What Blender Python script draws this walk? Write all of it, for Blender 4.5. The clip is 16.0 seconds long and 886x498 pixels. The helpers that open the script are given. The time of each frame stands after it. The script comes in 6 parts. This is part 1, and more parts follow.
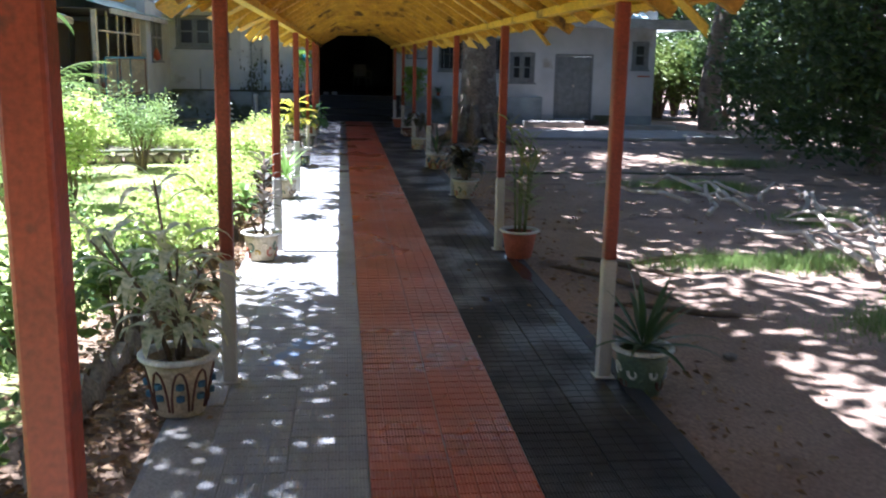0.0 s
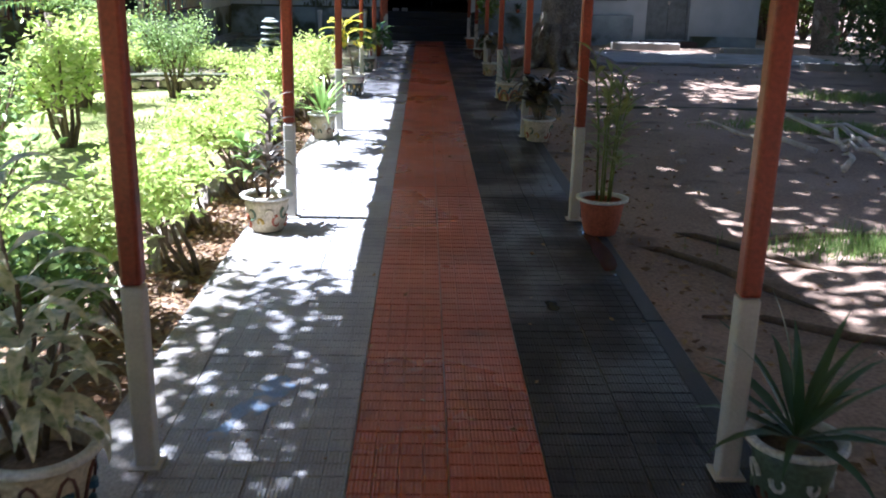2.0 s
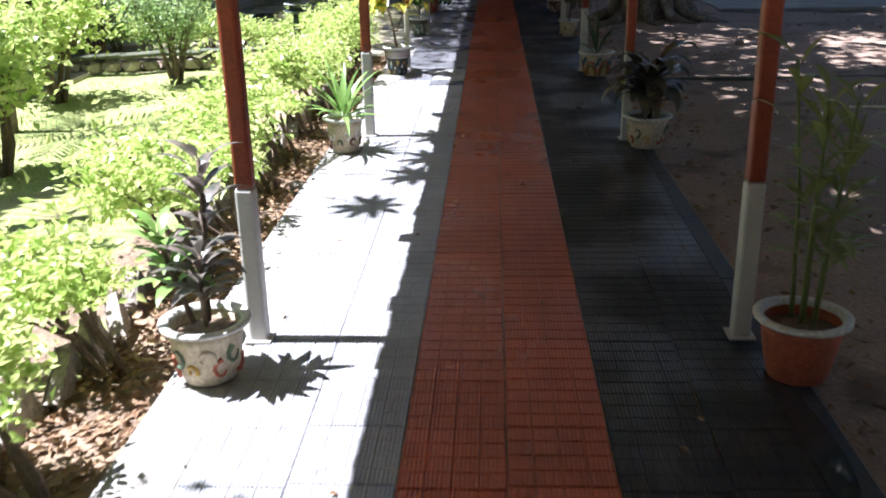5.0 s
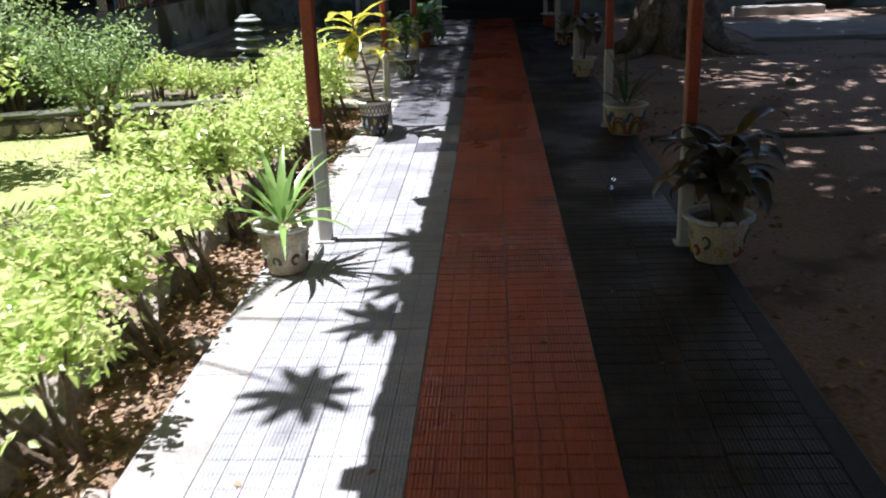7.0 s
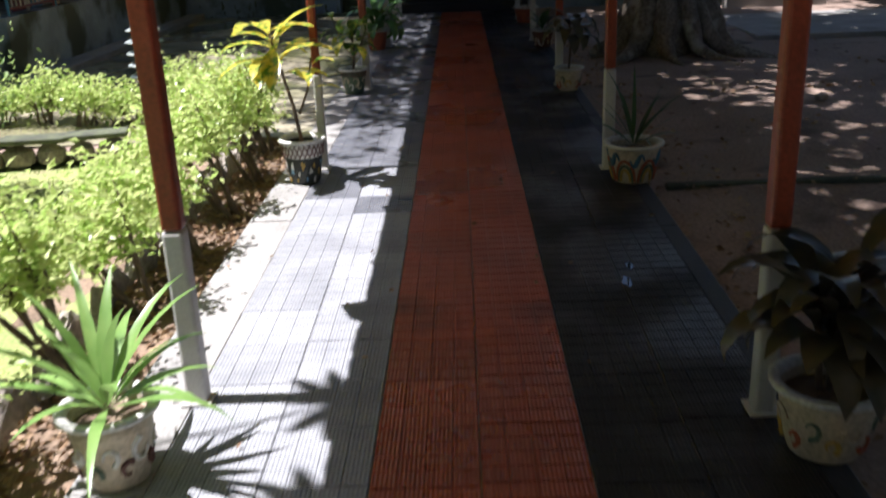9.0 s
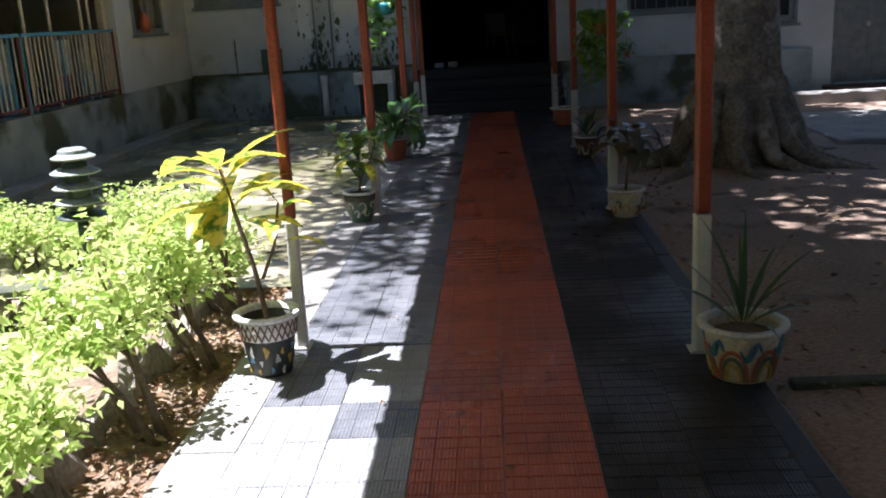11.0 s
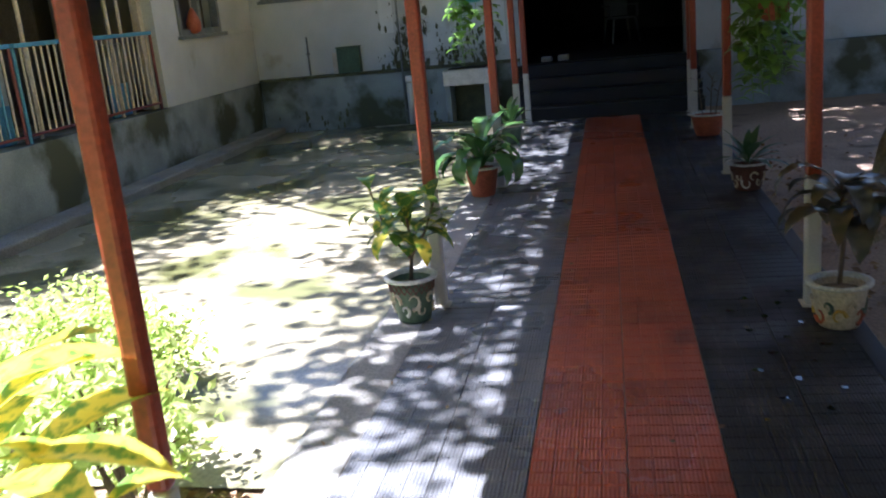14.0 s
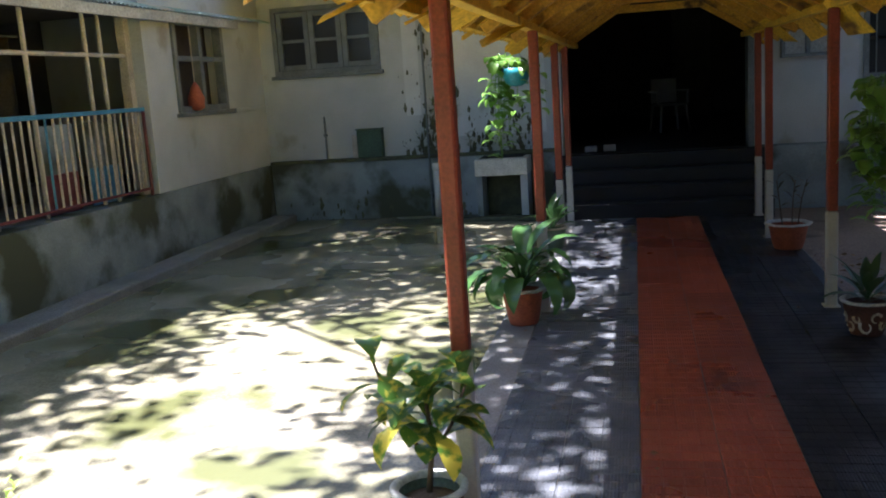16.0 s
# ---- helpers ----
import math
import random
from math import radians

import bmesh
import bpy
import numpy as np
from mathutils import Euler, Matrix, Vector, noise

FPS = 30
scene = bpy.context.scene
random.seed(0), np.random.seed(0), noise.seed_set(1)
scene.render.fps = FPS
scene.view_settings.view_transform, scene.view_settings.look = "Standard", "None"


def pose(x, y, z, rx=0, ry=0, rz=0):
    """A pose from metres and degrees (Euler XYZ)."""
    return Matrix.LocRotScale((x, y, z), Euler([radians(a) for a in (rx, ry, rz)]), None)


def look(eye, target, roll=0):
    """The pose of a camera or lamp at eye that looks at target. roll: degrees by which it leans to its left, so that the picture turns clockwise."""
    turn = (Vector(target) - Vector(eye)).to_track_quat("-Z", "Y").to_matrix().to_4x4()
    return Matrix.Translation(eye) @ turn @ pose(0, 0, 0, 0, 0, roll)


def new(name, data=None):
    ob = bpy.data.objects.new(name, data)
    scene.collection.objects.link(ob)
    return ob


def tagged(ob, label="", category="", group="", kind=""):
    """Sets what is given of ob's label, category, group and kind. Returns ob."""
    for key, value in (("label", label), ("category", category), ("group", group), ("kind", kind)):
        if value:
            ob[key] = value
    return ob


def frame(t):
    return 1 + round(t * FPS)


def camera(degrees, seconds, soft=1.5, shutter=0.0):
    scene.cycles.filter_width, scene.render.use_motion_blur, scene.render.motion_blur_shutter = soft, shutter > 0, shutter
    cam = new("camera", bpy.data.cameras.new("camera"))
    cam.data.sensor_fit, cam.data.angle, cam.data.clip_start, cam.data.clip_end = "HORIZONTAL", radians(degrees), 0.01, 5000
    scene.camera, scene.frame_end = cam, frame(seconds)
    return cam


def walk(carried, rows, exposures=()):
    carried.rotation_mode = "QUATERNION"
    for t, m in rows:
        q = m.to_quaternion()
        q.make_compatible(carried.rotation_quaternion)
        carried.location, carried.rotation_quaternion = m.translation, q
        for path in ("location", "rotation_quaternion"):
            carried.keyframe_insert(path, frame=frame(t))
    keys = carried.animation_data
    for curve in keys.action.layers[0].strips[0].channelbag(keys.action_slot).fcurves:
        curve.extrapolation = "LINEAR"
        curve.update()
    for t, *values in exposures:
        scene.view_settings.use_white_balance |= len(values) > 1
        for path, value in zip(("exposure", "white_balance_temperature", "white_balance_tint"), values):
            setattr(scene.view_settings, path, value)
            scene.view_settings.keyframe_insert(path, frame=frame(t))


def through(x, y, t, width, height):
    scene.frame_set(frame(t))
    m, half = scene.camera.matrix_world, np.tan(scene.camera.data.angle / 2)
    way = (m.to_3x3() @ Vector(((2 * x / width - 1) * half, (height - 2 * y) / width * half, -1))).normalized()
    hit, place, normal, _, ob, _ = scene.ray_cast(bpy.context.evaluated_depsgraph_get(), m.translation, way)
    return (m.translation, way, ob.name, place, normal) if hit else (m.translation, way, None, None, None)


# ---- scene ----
cam = camera(51.7, 16.0, soft=1.9, shutter=0.4)
PATH = [
    (0, (-0.419, 0.546, 1.688), (-0.2, 2.493, 1.285), 1.1),
    (0.5, (-0.333, 1.012, 1.725), (-0.234, 2.973, 1.343), 1.5),
    (1, (-0.148, 1.463, 1.706), (-0.166, 3.417, 1.279), 0.5),
    (1.5, (-0.07, 1.947, 1.662), (-0.076, 3.88, 1.148), 0.3),
    (2, (-0.069, 2.403, 1.657), (-0.023, 4.317, 1.08), 1.3),
    (2.5, (-0.035, 2.823, 1.665), (-0.019, 4.738, 1.087), 2.0),
    (3, (0.004, 3.283, 1.668), (-0.024, 5.189, 1.062), 1.6),
    (5.3, (-0.008, 5.496, 1.67), (-0.132, 7.367, 0.975), -1.7),
    (5.5, (0.01, 5.7, 1.669), (-0.124, 7.576, 0.989), -1.9),
    (6, (0.032, 6.223, 1.692), (-0.111, 8.112, 1.053), -1.8),
    (6.5, (-0.043, 6.758, 1.667), (-0.159, 8.656, 1.045), -1.4),
    (7, (-0.006, 7.368, 1.637), (-0.125, 9.255, 0.986), -2.3),
    (7.5, (-0.007, 7.868, 1.63), (-0.116, 9.745, 0.948), -2.5),
    (8, (-0.025, 8.383, 1.597), (-0.111, 10.251, 0.888), -2.8),
    (8.5, (-0.018, 8.864, 1.594), (-0.086, 10.725, 0.864), -2.8),
    (9, (0.018, 9.352, 1.633), (-0.037, 11.23, 0.948), -2.5),
    (9.5, (0.026, 9.85, 1.615), (0.012, 11.793, 1.143), -2.4),
    (9.7, (0.024, 10.037, 1.657), (0.03, 11.986, 1.207), -1.7),
    (11.8, (0.13, 11.943, 1.572), (-0.129, 13.851, 1.031), -4.8),
    (12, (0.154, 12.128, 1.578), (-0.133, 14.03, 1.029), -5.1),
    (12.5, (0.131, 12.593, 1.565), (-0.161, 14.491, 1.007), -5.9),
    (13, (0.056, 13.025, 1.574), (-0.207, 14.928, 1.018), -5.7),
    (13.5, (0.068, 13.459, 1.582), (-0.252, 15.36, 1.047), -5.7),
    (14, (0.038, 13.892, 1.624), (-0.339, 15.787, 1.11), -5.5),
    (14.5, (-0.098, 14.336, 1.613), (-0.487, 16.238, 1.132), -4.6),
    (15, (-0.149, 14.659, 1.651), (-0.561, 16.569, 1.226), -4.2),
    (15.5, (-0.195, 15.096, 1.673), (-0.625, 17.014, 1.307), -3.8),
    (16, (-0.292, 15.438, 1.676), (-0.711, 17.361, 1.322), -3.8),
]
walk(cam, [(t, look(eye, target, roll)) for t, eye, target, roll in PATH],
     exposures=[(t, e, k, 20) for t, e, k in ((0.0, 2.5, 5500), (1.5, 2.35, 5500), (3.0, 2.2, 5550), (5.5, 1.85, 5850), (7.0, 1.45, 6000), (9.0, 1.35, 6050), (9.6, 1.35, 6100), (11.8, 2.25, 5750), (12.5, 2.4, 5700), (13.5, 2.65, 5700), (14.5, 2.8, 5700), (15.5, 2.6, 5750), (16.0, 2.6, 5800))])

# ---- light ----
SUN_EL, SUN_AZ = 67.5, -90.0        # the sun stands over the garden, to the left of the walk
world = bpy.data.worlds.new("world")
scene.world = world
world.use_nodes = True
wn = world.node_tree
sky = wn.nodes.new("ShaderNodeTexSky")
sky.sky_type, sky.sun_disc = "NISHITA", False
sky.sun_elevation, sky.sun_rotation = radians(SUN_EL), radians(SUN_AZ)
wn.links.new(sky.outputs[0], wn.nodes["Background"].inputs[0])
wn.nodes["Background"].inputs[1].default_value = 0.05
sun = new("sun", bpy.data.lights.new("sun", "SUN"))
sun.data.energy, sun.data.angle, sun.data.color = 5.0, radians(0.6), (1.0, 0.97, 0.91)
_el, _az = radians(SUN_EL), radians(SUN_AZ)
sun.matrix_world = look((math.sin(_az) * math.cos(_el) * 60, math.cos(_az) * math.cos(_el) * 60, math.sin(_el) * 60), (0, 0, 0))


# ---- materials ----
def material(name, a, b=None, rough=0.7, scale=6.0, fine=70.0, bump=0.25, metal=0.0, vary=0.25, gloss=None, coat=0.0, stain=None, stain_scale=1.2, stain_at=0.55, random_value=0.0, world_space=False):
    """Two colours mixed at a large scale, a fine grain over it, a bump, and optional stains with their own outline."""
    m = bpy.data.materials.new(name)
    m.use_nodes = True
    t = m.node_tree
    n, link = t.nodes, t.links.new
    p = n["Principled BSDF"]
    if world_space:
        where = n.new("ShaderNodeNewGeometry").outputs["Position"]
    else:
        where = n.new("ShaderNodeTexCoord").outputs["Object"]

    def noise_tex(s, detail=4.0):
        q = n.new("ShaderNodeTexNoise")
        q.inputs["Scale"].default_value, q.inputs["Detail"].default_value = s, detail
        link(where, q.inputs["Vector"])
        return q.outputs["Fac"]

    def mix(fac, x, y, mode="MIX"):
        q = n.new("ShaderNodeMix")
        q.data_type, q.blend_type = "RGBA", mode
        for socket, value in ((q.inputs["Factor"], fac), (q.inputs["A"], x), (q.inputs["B"], y)):
            if isinstance(value, (int, float)):
                socket.default_value = value
            elif isinstance(value, tuple):
                socket.default_value = (*value[:3], 1)
            else:
                link(value, socket)
        return q.outputs["Result"]

    def ramp(v, lo, hi):
        q = n.new("ShaderNodeMapRange")
        q.inputs["From Min"].default_value, q.inputs["From Max"].default_value = lo, hi
        link(v, q.inputs["Value"])
        return q.outputs["Result"]

    big, small = noise_tex(scale), noise_tex(fine, 3.0)
    colour = mix(ramp(big, 0.35, 0.65), a, b or tuple(c * 0.75 for c in a))
    grain = n.new("ShaderNodeMapRange")
    grain.inputs["From Min"].default_value, grain.inputs["From Max"].default_value = 0.3, 0.7
    grain.inputs["To Min"].default_value, grain.inputs["To Max"].default_value = 1 - vary, 1 + vary
    link(small, grain.inputs["Value"])
    colour = mix(1.0, colour, grain.outputs["Result"], "MULTIPLY")
    if stain:
        colour = mix(ramp(noise_tex(stain_scale, 8.0), stain_at, stain_at + 0.1), colour, stain)
    if random_value:
        r = n.new("ShaderNodeObjectInfo").outputs["Random"]
        q = n.new("ShaderNodeMapRange")
        q.inputs["To Min"].default_value, q.inputs["To Max"].default_value = 1 - random_value, 1 + random_value
        link(r, q.inputs["Value"])
        colour = mix(1.0, colour, q.outputs["Result"], "MULTIPLY")
    link(colour, p.inputs["Base Color"])
    if gloss:
        q = n.new("ShaderNodeMapRange")
        q.inputs["From Min"].default_value, q.inputs["From Max"].default_value = 0.42, 0.58
        q.inputs["To Min"].default_value, q.inputs["To Max"].default_value = gloss, rough
        link(noise_tex(stain_scale * 0.8), q.inputs["Value"])
        link(q.outputs["Result"], p.inputs["Roughness"])
    else:
        p.inputs["Roughness"].default_value = rough
    p.inputs["Metallic"].default_value = metal
    p.inputs["Coat Weight"].default_value = coat
    if bump:
        q = n.new("ShaderNodeBump")
        q.inputs["Strength"].default_value, q.inputs["Distance"].default_value = bump, 0.01
        link(small, q.inputs["Height"])
        link(q.outputs["Normal"], p.inputs["Normal"])
    return m


def leaf_material(name, a, b, scale=9.0, through=0.35, rough=0.45, patch=0.5, isle_share=1.0, span=0.7):
    """A leaf: two colours, light coming through it, a soft gloss; each leaf or island a little different."""
    m = bpy.data.materials.new(name)
    m.use_nodes = True
    t = m.node_tree
    n, link = t.nodes, t.links.new
    p = n["Principled BSDF"]
    where = n.new("ShaderNodeTexCoord").outputs["Object"]
    tex = n.new("ShaderNodeTexNoise")
    tex.inputs["Scale"].default_value, tex.inputs["Detail"].default_value = scale, 3.0
    link(where, tex.inputs["Vector"])
    isle = n.new("ShaderNodeNewGeometry").outputs["Random Per Island"]
    both = n.new("ShaderNodeMath")
    both.operation = "MULTIPLY_ADD"
    link(isle, both.inputs[0])
    both.inputs[1].default_value = isle_share
    link(tex.outputs["Fac"], both.inputs[2])
    r = n.new("ShaderNodeMapRange")
    r.inputs["From Min"].default_value, r.inputs["From Max"].default_value = patch, patch + span
    link(both.outputs[0], r.inputs["Value"])
    q = n.new("ShaderNodeMix")
    q.data_type = "RGBA"
    q.inputs["A"].default_value, q.inputs["B"].default_value = (*a, 1), (*b, 1)
    link(r.outputs["Result"], q.inputs["Factor"])
    link(q.outputs["Result"], p.inputs["Base Color"])
    p.inputs["Roughness"].default_value = rough
    tr = n.new("ShaderNodeBsdfTranslucent")
    link(q.outputs["Result"], tr.inputs["Color"])
    mx = n.new("ShaderNodeMixShader")
    mx.inputs[0].default_value = through
    link(p.outputs[0], mx.inputs[1])
    link(tr.outputs[0], mx.inputs[2])
    link(mx.outputs[0], n["Material Output"].inputs["Surface"])
    return m


def ribbed(m, pitch=0.0145):
    """Adds the fine ribs that run along the walk on the pads of the tiles."""
    t = m.node_tree
    n, link = t.nodes, t.links.new
    p = n["Principled BSDF"]
    w = n.new("ShaderNodeTexWave")
    w.wave_type, w.bands_direction = "BANDS", "X"
    w.inputs["Scale"].default_value = 0.314 / pitch
    link(n.new("ShaderNodeTexCoord").outputs["Object"], w.inputs["Vector"])
    q = n.new("ShaderNodeBump")
    q.inputs["Strength"].default_value, q.inputs["Distance"].default_value = 0.5, 0.003
    link(w.outputs["Fac"], q.inputs["Height"])
    old = p.inputs["Normal"].links[0].from_node
    link(old.outputs["Normal"], q.inputs["Normal"])
    link(q.outputs["Normal"], p.inputs["Normal"])
    return m


M_RED_TILE = ribbed(material("red_cement_tile", (0.41, 0.092, 0.042), (0.33, 0.072, 0.034), 0.42, 7, 90, 0.2, vary=0.18, random_value=0.16, gloss=0.26, stain=(0.16, 0.045, 0.03), stain_at=0.62, world_space=True))
M_GREY_TILE = ribbed(material("grey_cement_tile", (0.30, 0.31, 0.325), (0.235, 0.245, 0.26), 0.55, 5, 90, 0.3, vary=0.2, random_value=0.1, stain=(0.17, 0.175, 0.18), stain_at=0.65, stain_scale=3.0, world_space=True))
M_FAR_TILE = ribbed(material("darker_grey_tile", (0.17, 0.177, 0.192), (0.12, 0.126, 0.14), 0.45, 5, 90, 0.25, vary=0.22, random_value=0.14, gloss=0.16, stain=(0.07, 0.074, 0.082), stain_at=0.58, stain_scale=2.2, world_space=True))
# damp tile, its base lowered further to carry the shade on that side
M_DAMP_SHADE_TILE = ribbed(material("damp_shaded_grey_tile", (0.018, 0.0202, 0.0255), (0.012, 0.0138, 0.018), 0.78, 5, 90, 0.35, vary=0.3, random_value=0.18, gloss=0.34, stain=(0.02, 0.022, 0.027), stain_at=0.6, stain_scale=1.6, world_space=True))
M_JOINT = material("mortar", (0.3, 0.3, 0.29), (0.2, 0.2, 0.195), 0.9, 10, 120, 0.3)
M_CONCRETE = material("concrete", (0.33, 0.32, 0.3), (0.24, 0.235, 0.22), 0.85, 2.5, 80, 0.35, stain=(0.19, 0.19, 0.17), stain_at=0.6, world_space=True)
M_COURT = material("wet_mossy_concrete", (0.40, 0.36, 0.26), (0.25, 0.235, 0.14), 0.38, 1.3, 60, 0.06, gloss=0.03, stain=(0.105, 0.11, 0.045), stain_scale=0.9, stain_at=0.5, world_space=True)
M_SAND = material("sandy_soil", (0.32, 0.235, 0.185), (0.24, 0.175, 0.135), 0.95, 1.1, 45, 0.6, vary=0.28, stain=(0.13, 0.092, 0.07), stain_scale=1.7, stain_at=0.58, world_space=True)
M_SOIL = material("dark_garden_soil", (0.24, 0.17, 0.115), (0.14, 0.1, 0.068), 0.95, 4, 60, 0.8, vary=0.35, stain=(0.27, 0.2, 0.14), stain_scale=6, stain_at=0.56, world_space=True)
M_LAWN = material("lawn_ground", (0.3, 0.33, 0.12), (0.22, 0.27, 0.09), 0.95, 2.2, 50, 0.6, vary=0.3, stain=(0.26, 0.23, 0.12), stain_scale=2.4, stain_at=0.58, world_space=True)
M_RED_PAINT = material("red_oxide_paint", (0.3, 0.055, 0.023), (0.21, 0.038, 0.017), 0.42, 5, 60, 0.12, stain=(0.11, 0.032, 0.02), stain_scale=9, stain_at=0.64)
M_WHITE_PAINT = material("chalky_white_paint", (0.52, 0.51, 0.48), (0.45, 0.44, 0.41), 0.6, 7, 80, 0.08, vary=0.08, stain=(0.3, 0.28, 0.24), stain_scale=8, stain_at=0.68)
M_YELLOW = material("yellow_paint", (0.78, 0.5, 0.025), (0.6, 0.36, 0.02), 0.6, 3, 50, 0.15, stain=(0.2, 0.11, 0.02), stain_scale=3.2, stain_at=0.62)
M_YELLOW_DARK = material("old_yellow_timber", (0.62, 0.36, 0.03), (0.42, 0.22, 0.025), 0.7, 5, 50, 0.3, stain=(0.1, 0.055, 0.02), stain_scale=4, stain_at=0.58)
M_WALL = material("weathered_whitewash", (0.47, 0.52, 0.55), (0.39, 0.435, 0.465), 0.85, 1.6, 70, 0.2, vary=0.08, stain=(0.3, 0.3, 0.27), stain_scale=1.5, stain_at=0.63, world_space=True)
M_PLINTH = material("pale_blue_plinth_paint", (0.29, 0.35, 0.385), (0.19, 0.235, 0.255), 0.8, 2.2, 70, 0.25, vary=0.12, stain=(0.065, 0.078, 0.05), stain_scale=1.2, stain_at=0.49, world_space=True)
M_PALE_WALL = material("paler_whitewash", (0.6, 0.65, 0.68), (0.52, 0.57, 0.6), 0.8, 2.5, 40, 0.1, vary=0.05, stain=(0.42, 0.45, 0.44), stain_scale=3.0, stain_at=0.6, world_space=True)
# mould colour, also used for the painted shade under the trough
M_MOULD_SHADE = material("mould_and_shade_black", (0.06, 0.066, 0.048), (0.1, 0.115, 0.065), 0.9, 9, 80, 0.5)
M_GREY_WOOD = material("blue_grey_joinery_paint", (0.17, 0.2, 0.215), (0.12, 0.145, 0.155), 0.55, 6, 80, 0.15)
# indoor shade as a colour, for hall, verandah ceiling and window backs
M_ROOM_SHADE = material("shade_dark_interior", (0.06, 0.055, 0.05), (0.04, 0.036, 0.033), 0.8, 2, 40, 0.1)
# plaster and cloth colour dimmed by hand for the shade of the verandah
M_DIMMED = material("shade_dimmed_plaster", (0.11, 0.112, 0.095), (0.075, 0.077, 0.065), 0.85, 2, 50, 0.15)
# cement taken nearly black, the shade under the roof is in its colour
M_SHADE_CEMENT = material("shade_darkened_cement", (0.021, 0.022, 0.026), (0.015, 0.016, 0.019), 0.8, 3, 80, 0.25)
M_EDGE = material("damp_cement_edge", (0.034, 0.037, 0.045), (0.024, 0.027, 0.033), 0.6, 3, 80, 0.3, stain=(0.05, 0.052, 0.058), stain_scale=3.0, stain_at=0.6, world_space=True)
M_BLUE = material("blue_rail_paint", (0.06, 0.25, 0.42), (0.04, 0.18, 0.32), 0.5, 5, 60, 0.15)
M_MAROON = material("maroon_rail_paint", (0.17, 0.045, 0.05), (0.12, 0.03, 0.035), 0.5, 5, 60, 0.15)
M_PALE_BAR = material("greyed_white_bar", (0.5, 0.47, 0.42), (0.36, 0.34, 0.3), 0.55, 7, 60, 0.2)
M_ROOF_TIN = material("green_roof_sheet", (0.26, 0.42, 0.40), (0.36, 0.44, 0.44), 0.45, 2, 40, 0.2, stain=(0.5, 0.5, 0.48), stain_scale=1.3, stain_at=0.55)
M_FASCIA = material("fascia_board", (0.42, 0.44, 0.44), (0.3, 0.31, 0.3), 0.7, 3, 50, 0.2)
M_BARK = material("grey_bark", (0.21, 0.175, 0.14), (0.12, 0.1, 0.08), 0.9, 5, 26, 1.0, vary=0.4, stain=(0.3, 0.29, 0.25), stain_scale=4, stain_at=0.57)
M_TWIG = material("twig_bark", (0.15, 0.11, 0.075), (0.09, 0.065, 0.045), 0.85, 9, 60, 0.5)
M_DRY = material("dry_pale_branch", (0.55, 0.5, 0.43), (0.4, 0.35, 0.28), 0.85, 7, 60, 0.4)
M_STONE = material("rough_stone", (0.34, 0.3, 0.26), (0.22, 0.19, 0.16), 0.9, 6, 40, 0.8, vary=0.3, random_value=0.25)
M_TERRACOTTA = material("terracotta", (0.4, 0.105, 0.05), (0.3, 0.075, 0.038), 0.65, 8, 60, 0.2)
M_POT_WHITE = material("white_pot_paint", (0.66, 0.66, 0.62), (0.54, 0.54, 0.5), 0.5, 8, 60, 0.12, stain=(0.3, 0.27, 0.22), stain_scale=9, stain_at=0.66)
M_POT_CREAM = material("cream_pot_paint", (0.55, 0.47, 0.33), (0.42, 0.36, 0.26), 0.55, 8, 60, 0.12, stain=(0.2, 0.15, 0.1), stain_scale=9, stain_at=0.63)
M_POT_BROWN = material("brown_pot_trim", (0.13, 0.05, 0.035), (0.09, 0.035, 0.025), 0.55, 8, 60, 0.12)
M_POT_GREEN = material("green_pot_paint", (0.1, 0.15, 0.095), (0.07, 0.11, 0.07), 0.5, 8, 60, 0.12)
M_POT_BLUE = material("blue_pot_trim", (0.05, 0.15, 0.22), (0.035, 0.1, 0.16), 0.5, 8, 60, 0.1)
M_POT_BLUE_PALE = material("pale_blue_pot_paint", (0.2, 0.4, 0.55), (0.15, 0.32, 0.46), 0.5, 8, 60, 0.1)
M_POT_DARK = material("black_green_pot_paint", (0.03, 0.035, 0.028), (0.02, 0.025, 0.02), 0.5, 8, 60, 0.12)
M_POT_YELLOW = material("ochre_pot_trim", (0.5, 0.33, 0.06), (0.4, 0.26, 0.05), 0.5, 8, 60, 0.1)
M_TURQUOISE = material("turquoise_plastic", (0.03, 0.3, 0.36), (0.025, 0.22, 0.28), 0.35, 8, 60, 0.05)
M_LAMP_GREEN = material("dark_green_metal", (0.035, 0.06, 0.05), (0.025, 0.045, 0.038), 0.4, 8, 60, 0.1)
M_LAMP_PALE = material("faded_lamp_louvre", (0.3, 0.33, 0.31), (0.2, 0.23, 0.22), 0.45, 8, 60, 0.1)
M_PLASTIC = material("white_plastic", (0.68, 0.68, 0.66), (0.6, 0.6, 0.58), 0.4, 4, 60, 0.03, vary=0.06)
# pale plastic greyed down, the hall's darkness is in the colour
M_CHAIR = material("shade_greyed_plastic", (0.24, 0.24, 0.235), (0.19, 0.19, 0.185), 0.5, 4, 60, 0.03, vary=0.06)
M_SPILT_BLUE = material("spilt_blue_paint", (0.16, 0.26, 0.42), (0.24, 0.3, 0.38), 0.6, 14, 90, 0.1, stain=(0.28, 0.29, 0.3), stain_scale=12, stain_at=0.5)
M_BIN = material("green_crate", (0.04, 0.09, 0.065), (0.03, 0.07, 0.05), 0.55, 6, 60, 0.15)
M_LITTER = leaf_material("dry_leaf_litter", (0.42, 0.3, 0.18), (0.2, 0.12, 0.065), 9, 0.1, 0.8)
M_GRASS = leaf_material("grass_blade", (0.16, 0.3, 0.06), (0.3, 0.4, 0.12), 6, 0.3, 0.6)
